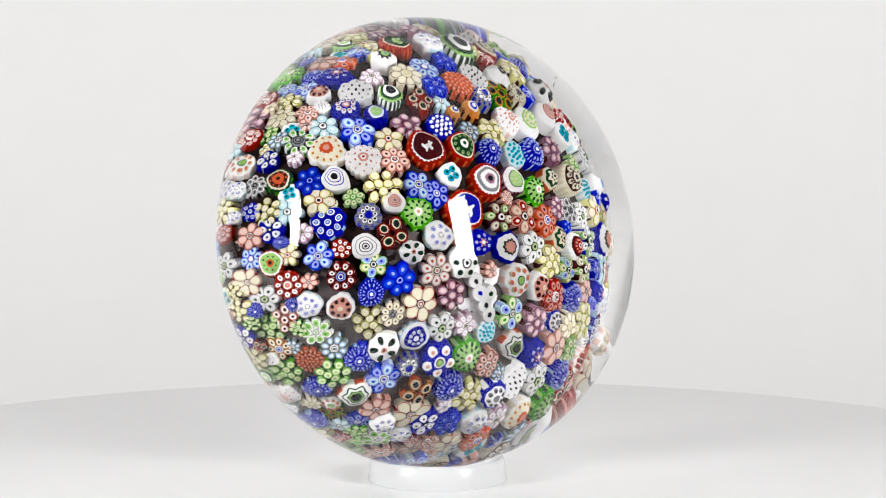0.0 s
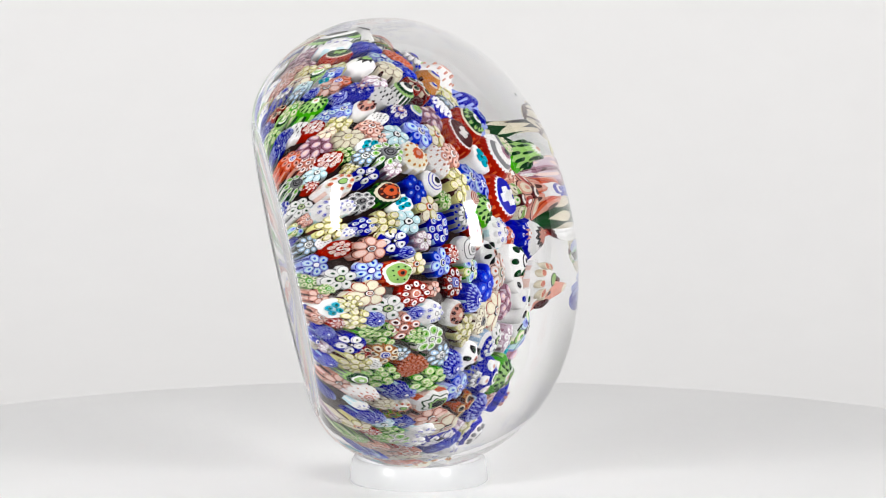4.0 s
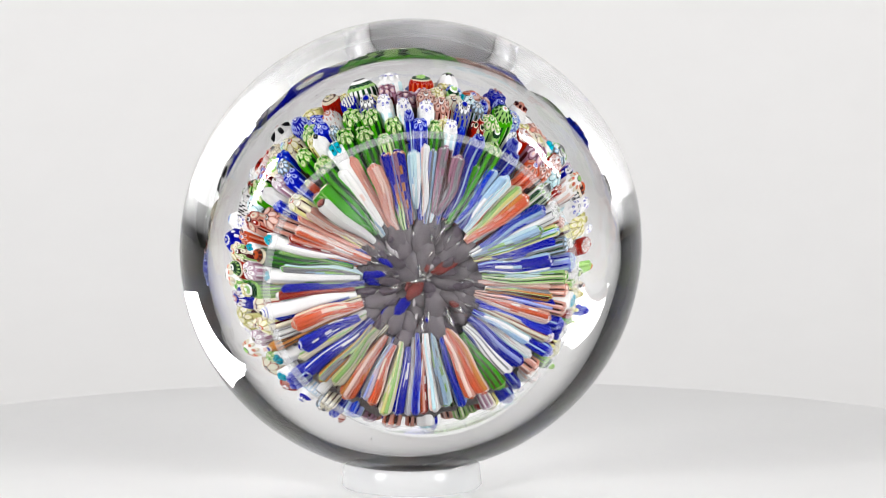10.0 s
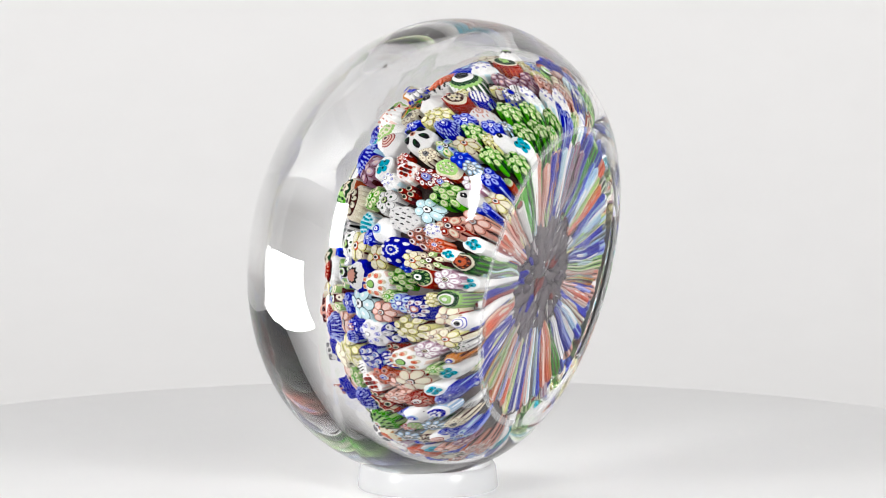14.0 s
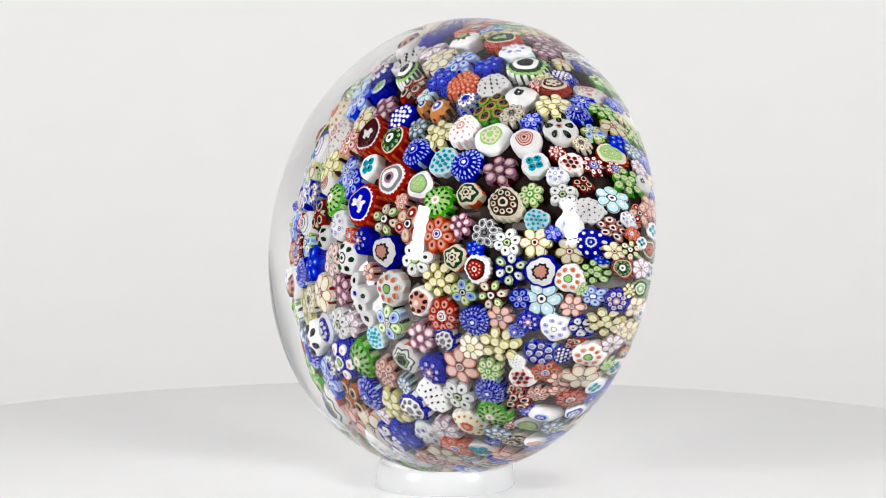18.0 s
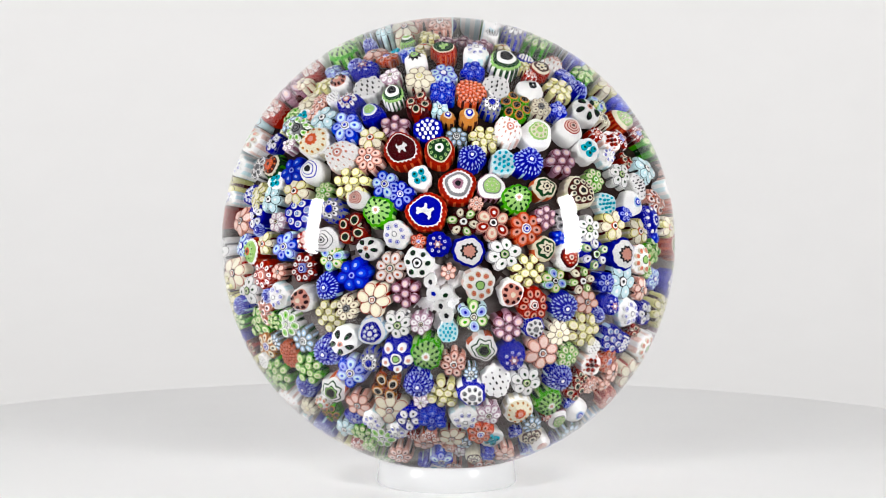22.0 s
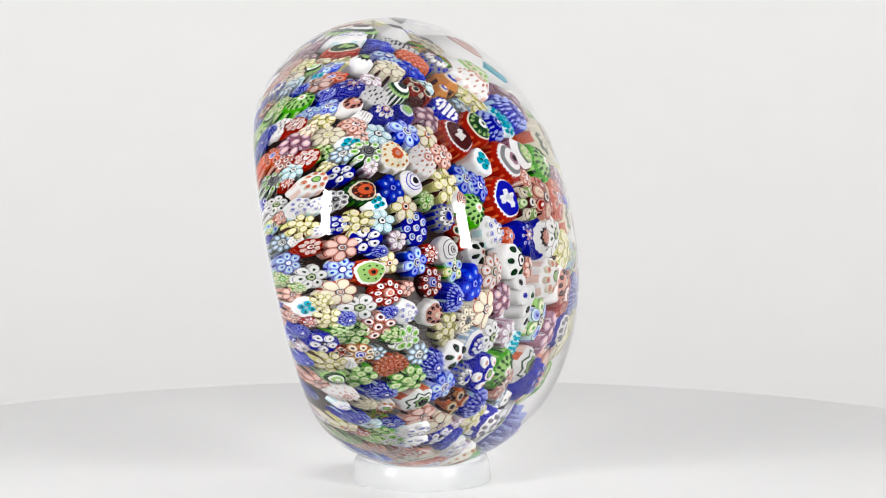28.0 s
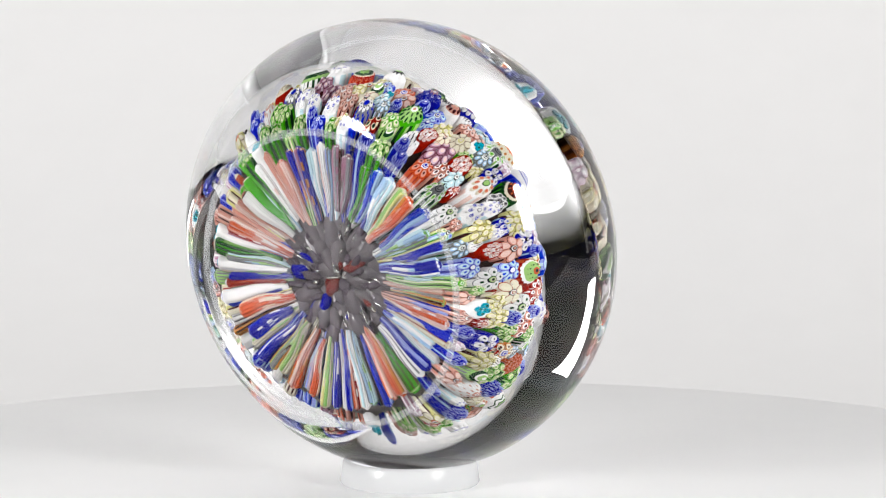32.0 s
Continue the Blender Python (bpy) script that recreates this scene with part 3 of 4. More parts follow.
def set_slope(z):
    """How far the cane ends at that height lean out from the axis: flat on the crown, a little backward at the wall."""
    h = (z - SET_Z) / SET_UP
    if h <= 0:
        return radians(90 + 14 * min(1, -h * 1.6))
    h = min(h, 0.999)
    rho = (1 - h ** SET_N) ** (1 / SET_N)
    return math.atan2(rho ** (SET_N - 1) / SET_R, h ** (SET_N - 1) / SET_UP)


def bent(kind, az, pol, width, turn=None, reach=1.0):
    """Vertices of a cane that stands square to the dome at its tip and bends in towards the core."""
    tip, way, length = set_point(radians(az), radians(pol))
    length *= reach
    lift = radians(float(np.interp(tip.z * 1000, (4, 10, 16, 22, 30), (0, 10, 8, 0, 0)))) if reach == 1 else 0.0
    slope = radians(pol) - lift
    out = Vector((math.sin(slope) * math.cos(radians(az)), math.sin(slope) * math.sin(radians(az)), math.cos(slope)))
    tip = CORE + way * length
    half = width / 2000
    if reach == 1:
        PLACED.append((tip, half))
    tip = tip + way * (spin.uniform(-0.0005, 0.0002) if tip.z > 0.012 else spin.uniform(0.0002, 0.0010))
    co = np.empty(len(KINDS[kind].vertices) * 3)
    KINDS[kind].vertices.foreach_get("co", co)
    co = co.reshape(-1, 3)
    angle = spin.uniform(0, 6.28) if turn is None else radians(turn)
    c, s = math.cos(angle), math.sin(angle)
    squash, lean, wave = spin.uniform(0.88, 1.0), spin.uniform(0, 3.1), spin.uniform(0, 6.28)
    theta = np.arctan2(co[:, 1], co[:, 0])
    dome = float(np.interp(pol, (50, 75), (0.22, 0.34))) if reach == 1 else 0.7
    co[:, 2] += np.where(co[:, 2] > -0.045, dome * half / length * (0.45 - np.minimum(1, co[:, 0] ** 2 + co[:, 1] ** 2)), 0)
    swell = 1 + 0.045 * np.sin(3 * theta + wave) + 0.03 * np.sin(5 * theta + 2 * wave)
    swell *= 1 / np.sqrt(1 + (1 / squash ** 2 - 1) * np.sin(theta - lean) ** 2)
    co[:, :2] *= swell[:, None]
    xy = np.c_[co[:, 0] * c - co[:, 1] * s, co[:, 0] * s + co[:, 1] * c] * half
    deep = np.clip(-co[:, 2:] / 0.66, 0, 1)
    if reach == 1:
        drawn_out = float(np.interp(pol, (56, 68), (0, 0.18)))
        xy *= np.array((1 - drawn_out, 1 + drawn_out))
    sway = np.array((spin.uniform(-1, 1), spin.uniform(-1, 1))) * half * (0.3 if reach == 1 else 0.45)
    xy += np.sin(deep * 5.5 + spin.uniform(0, 6.28)) * deep * sway
    p0, n = np.array(tip), np.array(out)
    p1, p2 = p0 - n * length * 0.42, np.array(CORE)
    t = np.clip(-co[:, 2] * max(0.3, 1 - spin.uniform(0.0076, 0.0104) / length) / 0.66, 0, 1)[:, None]
    mid = (1 - t) ** 2 * p0 + 2 * t * (1 - t) * p1 + t * t * p2 + np.clip(co[:, 2:], 0, 1) * n * length
    tangent = 2 * (1 - t) * (p0 - p1) + 2 * t * (p1 - p2)
    tangent /= np.linalg.norm(tangent, axis=1)[:, None]
    face = set_slope(tip.z) if reach == 1 else radians(78)
    flat = np.array((math.sin(face) * math.cos(radians(az)), math.sin(face) * math.sin(radians(az)), math.cos(face)))
    turn_in = np.clip((-co[:, 2:] - 0.03) / 0.16, 0, 1)
    tangent = flat + (tangent - flat) * turn_in * turn_in * (3 - 2 * turn_in)
    tangent /= np.linalg.norm(tangent, axis=1)[:, None]
    round_axis = np.array((-math.sin(radians(az)), math.cos(radians(az)), 0.0))
    up = np.cross(tangent, round_axis)
    up /= np.linalg.norm(up, axis=1)[:, None]
    return mid + xy[:, :1] * round_axis + xy[:, 1:] * up


def cane(kind, az, pol, width, turn=None, reach=1.0, name="cane"):
    """One cane of the set: its direction from the core in degrees, and its width in millimetres."""
    mesh = KINDS[kind].copy()
    mesh.vertices.foreach_set("co", bent(kind, az, pol, width * WIDEN, turn, reach).ravel())
    mesh.update()
    return part(name, mesh, None, WEIGHT)


WIDEN = 1.03
cane("blue_flower", 92.4, 45.7, 3.9)
cane("red_four", 102.8, 42.5, 4.3)
cane("blue_oval", 121.7, 46.1, 3.6)
cane("blue_daisy", 132.6, 46.7, 4.8)
cane("cream_red", 128.4, 39.3, 4.0)
cane("mauve_bunch", 116.3, 38.4, 4.3)
cane("blue_dots", 101.1, 34.1, 4.7)
cane("white_pink", 142.9, 41.9, 5.5)
cane("white_eye", 153.9, 47.1, 4.1)
cane("yellow_bunch", 152.2, 34.6, 4.9)
cane("pink_lace", 136.1, 34.8, 4.5)
cane("blue_daisy", 142.0, 25.8, 4.4)
cane("blue_star", 140.9, 20.0, 4.6)
cane("teal_four", 117.5, 20.3, 4.1)
cane("crown_red_figure_dark", 118.8, 30.3, 7.1)
cane("crown_red_beads", 96.3, 26.3, 5.7)
cane("crown_red_white", 79.6, 15.6, 7.6)
cane("crown_red_figure_blue", 137.0, 9.9, 7.8)
cane("oval_mauve", 47.8, 20.2, 5.0)
cane("target_red", 158.6, 30.8, 3.5)
cane("green_lace", 162.2, 23.8, 5.3)
cane("blue_lace", 167.7, 37.2, 4.3)
cane("red_four", 176.6, 30.8, 5.2)
cane("navy_dots", 170.8, 47.6, 5.4)
cane("white_bluestars", -178.5, 17.0, 5.1)
cane("green_small", 159.9, 41.7, 3.1)
cane("target_white", -178.0, 38.4, 4.3)
cane("red_navy", -168.1, 46.3, 5.1)
cane("cream_green", -169.2, 37.4, 3.9)
cane("white_leaf", -169.8, 26.0, 4.0)
cane("pink_big", -149.3, 21.7, 5.2)
cane("white_blackpetal", -135.8, 13.7, 5.3)
cane("blue_ringlets", -132.0, 5.3, 4.5)
cane("crown_blue_star", -43.5, 8.8, 5.7)
cane("blue_frost", -157.4, 40.6, 4.5)
cane("blue_flower", -157.1, 32.4, 4.9)
cane("cream_big", -139.4, 31.2, 5.2)
cane("mauve_bunch", -126.0, 23.5, 4.4)
cane("yellow_bunch", -146.7, 44.8, 4.3)
cane("cream_lace", -144.5, 38.6, 4.0)
cane("white_leaf", -135.3, 46.0, 4.9)
cane("blue_white_ring", -128.7, 38.5, 5.0)
cane("leaf_green", -119.5, 32.7, 4.2)
cane("mauve_flower", -107.3, 29.4, 3.8)
cane("turq_dots", -90.5, 30.9, 3.8)
cane("blue_white_star", -113.2, 40.5, 5.5)
cane("green_lace", -100.7, 37.3, 5.4)
cane("blue_lace", -122.3, 45.6, 3.8)
cane("blue_frost", -101.8, 46.5, 4.8)
cane("salmon_mosaic", 81.5, 46.2, 5.1)
cane("green_clover", 62.9, 46.4, 4.8)
cane("blue_lace", 72.1, 43.2, 3.6)
cane("amber_star", 80.4, 38.0, 3.5)
cane("amber_star", 90.3, 37.4, 2.6)
cane("white_pink", 60.6, 37.9, 4.9)
cane("white_green", 49.6, 42.9, 5.2)
cane("grey_flower", 85.5, 31.3, 3.5)
cane("yellow_bunch", 69.8, 32.6, 4.4)
cane("blue_frost", 73.4, 25.4, 5.0)
cane("turq_dots", 52.8, 29.0, 4.6)
cane("blue_frost", 42.5, 34.3, 5.1)
cane("mauve_bunch", 33.8, 42.3, 4.6)
cane("lace_star", 26.2, 33.2, 4.2)
cane("green_lace", 27.2, 24.2, 5.3)
cane("cream_crown", 18.9, 42.7, 5.5)
cane("dark_beads", 35.8, 5.8, 5.4)
cane("pink_red", 12.5, 14.3, 5.3)
cane("orange_flower", 3.6, 24.2, 5.3)
cane("leaf_green", 3.3, 43.9, 3.8)
cane("mauve_bunch", 10.0, 30.6, 3.5)
cane("lace_star", -8.4, 30.4, 4.2)
cane("leaf_green", -20.8, 18.9, 5.1)
cane("crown_rose", -10.3, 37.5, 4.5)
cane("navy_multi", -6.6, 45.9, 4.9)
cane("yellow_bunch", -24.7, 27.9, 4.9)
cane("white_pinkstars", -59.5, 18.8, 5.4)
cane("pink_squares", -43.9, 27.1, 4.5)
cane("cream_green", -23.2, 36.0, 3.8)
cane("dark_beads", -18.4, 43.4, 4.4)
cane("red_daisy", -39.6, 34.3, 5.5)
cane("blue_frost", -31.7, 42.2, 4.8)
cane("pink_flower", -25.0, 47.4, 3.7)
cane("multi_star", -73.5, 27.0, 4.7)
cane("mauve_bunch", -57.4, 34.4, 4.5)
cane("blue_stripe", -47.3, 38.9, 3.8)
cane("cream_flower", -41.4, 45.1, 3.9)
cane("hexstar", -73.3, 37.0, 4.9)
cane("blue_ringlets", -62.4, 42.4, 4.5)
cane("pink_flower", -51.1, 46.1, 5.3)
cane("pink_lace", -87.9, 39.9, 4.2)
cane("date_cane", -99.9, 20.4, 7.2, -25)
cane("green_lace", 117.7, 73.9, 5.0)
cane("blue_daisy", 122.6, 65.9, 3.6)
cane("red_beads", 126.8, 75.6, 3.9)
cane("cream_flower", 134.2, 67.2, 4.8)
cane("mauve_bunch", 134.1, 77.0, 4.8)
cane("red_beads", 141.3, 74.5, 4.4)
cane("grey_flower", 142.8, 64.7, 3.6)
cane("green_rings", 143.1, 58.9, 4.9)
cane("green_rings", 144.2, 85.4, 4.6)
cane("white_pinkstars", 150.5, 74.1, 4.8)
cane("leaf_green", 153.1, 86.2, 3.8)
cane("white_bluestars", 157.0, 79.4, 4.5)
cane("cream_green", 159.6, 88.3, 2.6)
cane("yellow_bunch", 163.5, 79.3, 4.2)
cane("grey_flower", 166.7, 86.7, 3.9)
cane("red_beads", 170.7, 78.6, 4.1)
cane("pink_flower", 172.9, 69.4, 4.9)
cane("navy_dots", 165.2, 69.5, 3.9)
cane("lace_grey", 157.4, 68.6, 4.1)
cane("yellow_bunch", 166.2, 63.9, 4.6)
cane("pale_star", 174.2, 86.3, 4.1)
cane("pale_star", 179.7, 70.1, 4.6)
cane("green_small", 179.3, 89.1, 3.5)
cane("leaf_green", -179.8, 79.9, 4.6)
cane("cream_big", -173.5, 72.6, 5.0)
cane("teal_four", -169.9, 83.4, 4.2)
cane("leaf_green", -167.4, 68.1, 4.8)
cane("yellow_bunch", -165.4, 77.3, 4.2)
cane("green_bunch", -158.2, 70.3, 5.0)
cane("pink_dots", -159.7, 64.3, 4.6)
cane("navy_petals", -157.0, 80.3, 4.8)
cane("blue_frost", -160.7, 86.4, 3.4)
cane("cream_big", -154.6, 89.8, 2.7)
cane("blue_frost", -149.0, 87.4, 3.4)
cane("yellow_bunch", -149.8, 79.6, 4.5)
cane("peach_flower", -151.3, 70.4, 4.5)
cane("eye_green", -143.9, 79.5, 3.9)
cane("blue_frost", -131.4, 87.9, 2.8)
cane("green_bunch", -143.4, 72.2, 5.0)
cane("white_pink", -136.4, 77.7, 4.9)
cane("blue_frost", -135.1, 67.0, 4.4)
cane("white_pinkstars", -128.5, 67.5, 3.6)
cane("blue_frost", -124.8, 76.0, 4.3)
cane("mauve_flower", -117.5, 85.3, 2.8)
cane("green_clover", -125.0, 69.5, 3.5)
cane("green_flower", -108.8, 68.0, 4.6)
cane("blue_frost", 123.7, 84.7, 3.2)
cane("pink_flower", 110.8, 68.1, 4.2)
cane("grey_flower", 108.8, 76.7, 3.1)
cane("mauve_bunch", 91.2, 68.8, 3.0)
cane("green_small", -107.1, 78.1, 3.5)
cane("mauve_bunch", 80.2, 66.2, 3.1)
cane("cream_red", 74.6, 68.5, 2.8)
cane("blue_dots", 67.4, 65.9, 3.4)
cane("white_pink", 60.2, 70.7, 4.5)
cane("green_bunch", 67.0, 76.2, 3.8)
cane("blue_frost", 50.3, 65.3, 4.1)
cane("cream_green", 43.5, 68.0, 3.3)
cane("cream_red", 45.7, 73.7, 3.6)
cane("green_bunch", 52.3, 72.8, 3.6)
cane("white_clover", 53.8, 81.3, 3.4)
cane("green_bunch", 46.5, 80.7, 3.6)
cane("cream_lace", 38.9, 63.9, 3.0)
cane("oval_red", 36.4, 71.7, 4.6)
cane("blue_star", 38.8, 83.9, 3.8)
cane("red_navy", 31.8, 66.4, 4.2)
cane("red_four", 25.1, 63.0, 3.0)
cane("green_bunch", 27.8, 75.9, 4.7)
cane("white_clover", 29.0, 81.7, 3.6)
cane("pale_flower", 21.7, 70.8, 4.5)
cane("pink_flower", 22.5, 85.2, 4.6)
cane("pink_red", 18.5, 79.9, 4.1)
cane("pink_dots", 12.6, 71.2, 4.2)
cane("crown_green", 8.7, 85.5, 4.0)
cane("dark_beads", 6.8, 77.3, 3.6)
cane("blue_snow", 6.9, 65.9, 5.6)
cane("crown_red_beads", 1.0, 75.7, 4.5)
cane("teal_four", 1.8, 87.7, 3.5)
cane("eye_green", -4.2, 84.1, 4.0)
cane("blue_mauve", -9.0, 76.0, 5.1)
cane("green_bunch", -1.5, 68.1, 3.9)
cane("white_pinkstars", -5.1, 61.3, 4.9)
cane("pale_star", -9.0, 69.0, 3.6)
cane("pale_flower", -13.4, 55.8, 5.2)
cane("pink_flower", -13.4, 64.0, 3.9)
cane("white_bluestars", -21.3, 61.6, 5.0)
cane("navy_petals", -18.9, 68.4, 4.5)
cane("yellow_bunch", -15.9, 74.1, 4.7)
cane("white_eye", -12.3, 87.6, 3.8)
cane("cream_red", -18.2, 84.3, 3.9)
cane("mauve_flower", -22.6, 79.0, 4.2)
cane("leaf_green", -21.9, 86.9, 2.8)
cane("white_pinkstars", -26.9, 73.2, 5.2)
cane("amber_star", -26.1, 86.0, 2.8)
cane("blue_dots", -29.4, 66.3, 3.7)
cane("teal_four", -31.4, 84.5, 3.9)
cane("cream_big", -34.7, 74.1, 5.0)
cane("orange_flower", -36.4, 64.4, 4.0)
cane("blue_frost", -40.1, 85.3, 3.6)
cane("red_daisy", -43.2, 74.3, 4.4)
cane("pink_lace", -44.9, 65.9, 3.5)
cane("white_dots", -50.1, 87.0, 2.4)
cane("white_blue_eye", -52.1, 70.7, 4.2)
cane("blue_white_ring", -49.1, 78.7, 3.9)
cane("cream_lace", -56.5, 81.7, 3.4)
cane("target_red", -64.6, 74.3, 3.3)
cane("blue_star", -60.8, 78.4, 2.9)
cane("mauve_bunch", -72.3, 77.6, 3.1)
cane("pink_flower", -74.7, 72.1, 3.4)
cane("white_bluestars", 78.4, 76.9, 3.9)
cane("mauve_bunch", 85.7, 69.6, 3.9)
cane("cream_big", 101.0, 74.2, 4.3)
cane("pink_lace", 92.0, 73.9, 3.8)
cane("blue_lace", 73.1, 74.4, 3.9)
cane("blue_lace", 104.1, 80.1, 3.7)
cane("green_bunch", 80.0, 84.5, 3.6)
cane("green_bunch", 69.0, 85.9, 3.4)
cane("blue_star", 89.0, 86.6, 3.5)
cane("oval_red", 41.7, 88.3, 1.7)
cane("crown_rose", 39.5, 93.9, 3.2)
cane("green_bunch", 50.5, 87.5, 4.2)
cane("green_bunch", 72.5, 81.0, 3.6)
cane("white_bluestars", 84.3, 80.7, 3.7)
cane("pink_lace", 96.7, 78.1, 3.9)
cane("green_small", 114.2, 78.9, 4.1)
cane("eye_green", 116.9, 83.6, 2.3)
cane("blue_frost", 126.4, 87.8, 3.2)
cane("blue_frost", 111.3, 88.4, 4.2)
cane("blue_flower", 104.3, 86.9, 1.7)
cane("eye_green", 101.2, 68.6, 2.8)
cane("white_star", 100.3, 57.6, 3.6)
cane("crown_red_figure_green", 91.4, 61.4, 4.8)
cane("orange_flower", 108.2, 64.2, 3.8)
cane("blue_ringlets", 115.7, 61.0, 4.8)
cane("pale_star", 122.9, 71.2, 3.0)
cane("pink_squares", 124.1, 61.0, 3.4)
cane("white_dots", 117.7, 54.2, 5.0)
cane("mauve_flower", 109.4, 54.8, 3.5)
cane("cream_flower", 100.1, 50.4, 4.7)
cane("pale_star", 91.7, 51.3, 4.2)
cane("eye_black", 111.0, 47.8, 3.6)
cane("blue_mauve", 125.9, 52.7, 4.2)
cane("pale_flower", 135.7, 54.9, 4.2)
cane("white_peach", 144.0, 51.2, 5.4)
cane("crown_green", 156.3, 61.4, 4.5)
cane("blue_flower", 156.1, 53.1, 4.2)
cane("mauve_flower", 173.9, 54.2, 3.3)
cane("pale_flower", 166.8, 58.0, 4.1)
cane("cream_red", 162.8, 50.1, 4.2)
cane("crown_lace", -177.8, 63.6, 4.8)
cane("blue_daisy", -177.2, 50.6, 4.2)
cane("red_flower", -170.0, 60.1, 4.9)
cane("white_bluestars", -161.9, 56.6, 4.1)
cane("pink_squares", -157.3, 49.1, 4.2)
cane("green_flower", -152.8, 57.7, 4.3)
cane("salmon_mosaic", -144.9, 63.4, 4.8)
cane("grey_flower", -145.2, 55.8, 4.0)
cane("grey_flower", -150.6, 66.1, 3.0)
cane("blue_frost", -137.3, 52.4, 4.7)
cane("blue_daisy", -126.2, 51.7, 4.7)
cane("hexstar", -127.8, 59.7, 4.9)
cane("brown_four", -112.9, 50.2, 4.7)
cane("cream_flower", -131.1, 71.9, 3.1)
cane("pink_flower", -119.0, 59.7, 4.1)
cane("cream_big", -109.1, 56.4, 5.0)
cane("blue_flower", -95.3, 56.2, 4.2)
cane("yellow_bunch", -91.9, 49.0, 4.8)
cane("red_flower", -114.7, 74.9, 3.2)
cane("pink_lace", -103.0, 72.7, 4.2)
cane("pink_flower", -97.1, 67.0, 3.8)
cane("cream_big", -89.0, 63.3, 4.0)
cane("eye_black", 72.7, 59.4, 5.2)
cane("orange_cup", 62.2, 62.3, 3.8)
cane("white_dots", 72.5, 50.1, 4.7)
cane("white_clover", 61.4, 53.6, 4.3)
cane("blue_flower", 81.8, 53.5, 3.5)
cane("yellow_bunch", 54.1, 59.5, 4.2)
cane("cream_lace", 55.0, 49.7, 3.4)
cane("blue_star", 49.8, 53.2, 3.0)
cane("white_leaf", 43.7, 59.3, 4.9)
cane("target_red", 42.2, 50.3, 4.4)
cane("teal_four", 32.8, 51.2, 4.0)
cane("white_holes", 32.0, 60.3, 3.6)
cane("red_navy", 31.1, 72.1, 3.2)
cane("green_small", 21.9, 49.2, 3.7)
cane("leaf_green", 21.1, 57.5, 3.8)
cane("turq_dots", 12.5, 50.7, 3.7)
cane("white_blue_eye", 11.8, 59.3, 4.1)
cane("cream_red", 4.5, 51.1, 4.4)
cane("cream_red", 3.2, 60.2, 4.0)
cane("crown_blue_star", -4.8, 54.0, 5.3)
cane("blue_star", -15.7, 50.5, 3.2)
cane("blue_ringlets", -21.9, 54.7, 3.8)
cane("yellow_bunch", -34.3, 50.7, 5.0)
cane("navy_dots", -30.7, 60.4, 4.7)
cane("green_small", -44.6, 51.9, 3.7)
cane("white_holes", -40.9, 59.5, 3.9)
cane("white_dots", -71.8, 47.9, 5.4)
cane("leaf_green", -61.7, 51.0, 4.4)
cane("blue_frost", -51.2, 55.3, 4.6)
cane("blue_stripe", -81.6, 48.9, 4.8)
cane("green_lace", -58.1, 59.8, 4.9)
cane("mauve_flower", -77.1, 56.5, 4.0)
cane("white_bluestars", -84.8, 56.5, 4.6)
cane("white_peach", -67.6, 58.1, 4.9)
cane("cream_crown", -66.5, 70.0, 4.2)
cane("teal_four", -77.5, 66.3, 4.4)
cane("blue_star", -70.4, 66.2, 2.5)
cane("cream_crown", -83.1, 72.2, 3.0)
cane("navy_petals", 149.5, 66.0, 4.2)
cane("navy_petals", 172.0, 62.8, 4.6)
cane("green_bunch", -137.8, 60.2, 4.6)
cane("blue_star", -118.2, 66.5, 4.0)
cane("navy_petals", -102.5, 57.5, 4.6)
cane("pink_lace", 132.0, 60.5, 3.6)
cane("white_dots", 17.0, 64.5, 4.8)
cane("lace_grey", 6.5, 37.6, 4.4)
cane("red_four", -49.5, 62.5, 3.8)
cane("oval_mauve", -57.8, 69.2, 4.2)
cane("green_bunch", 94.8, 86.0, 3.0)
cane("green_bunch", 62.5, 84.0, 3.6)

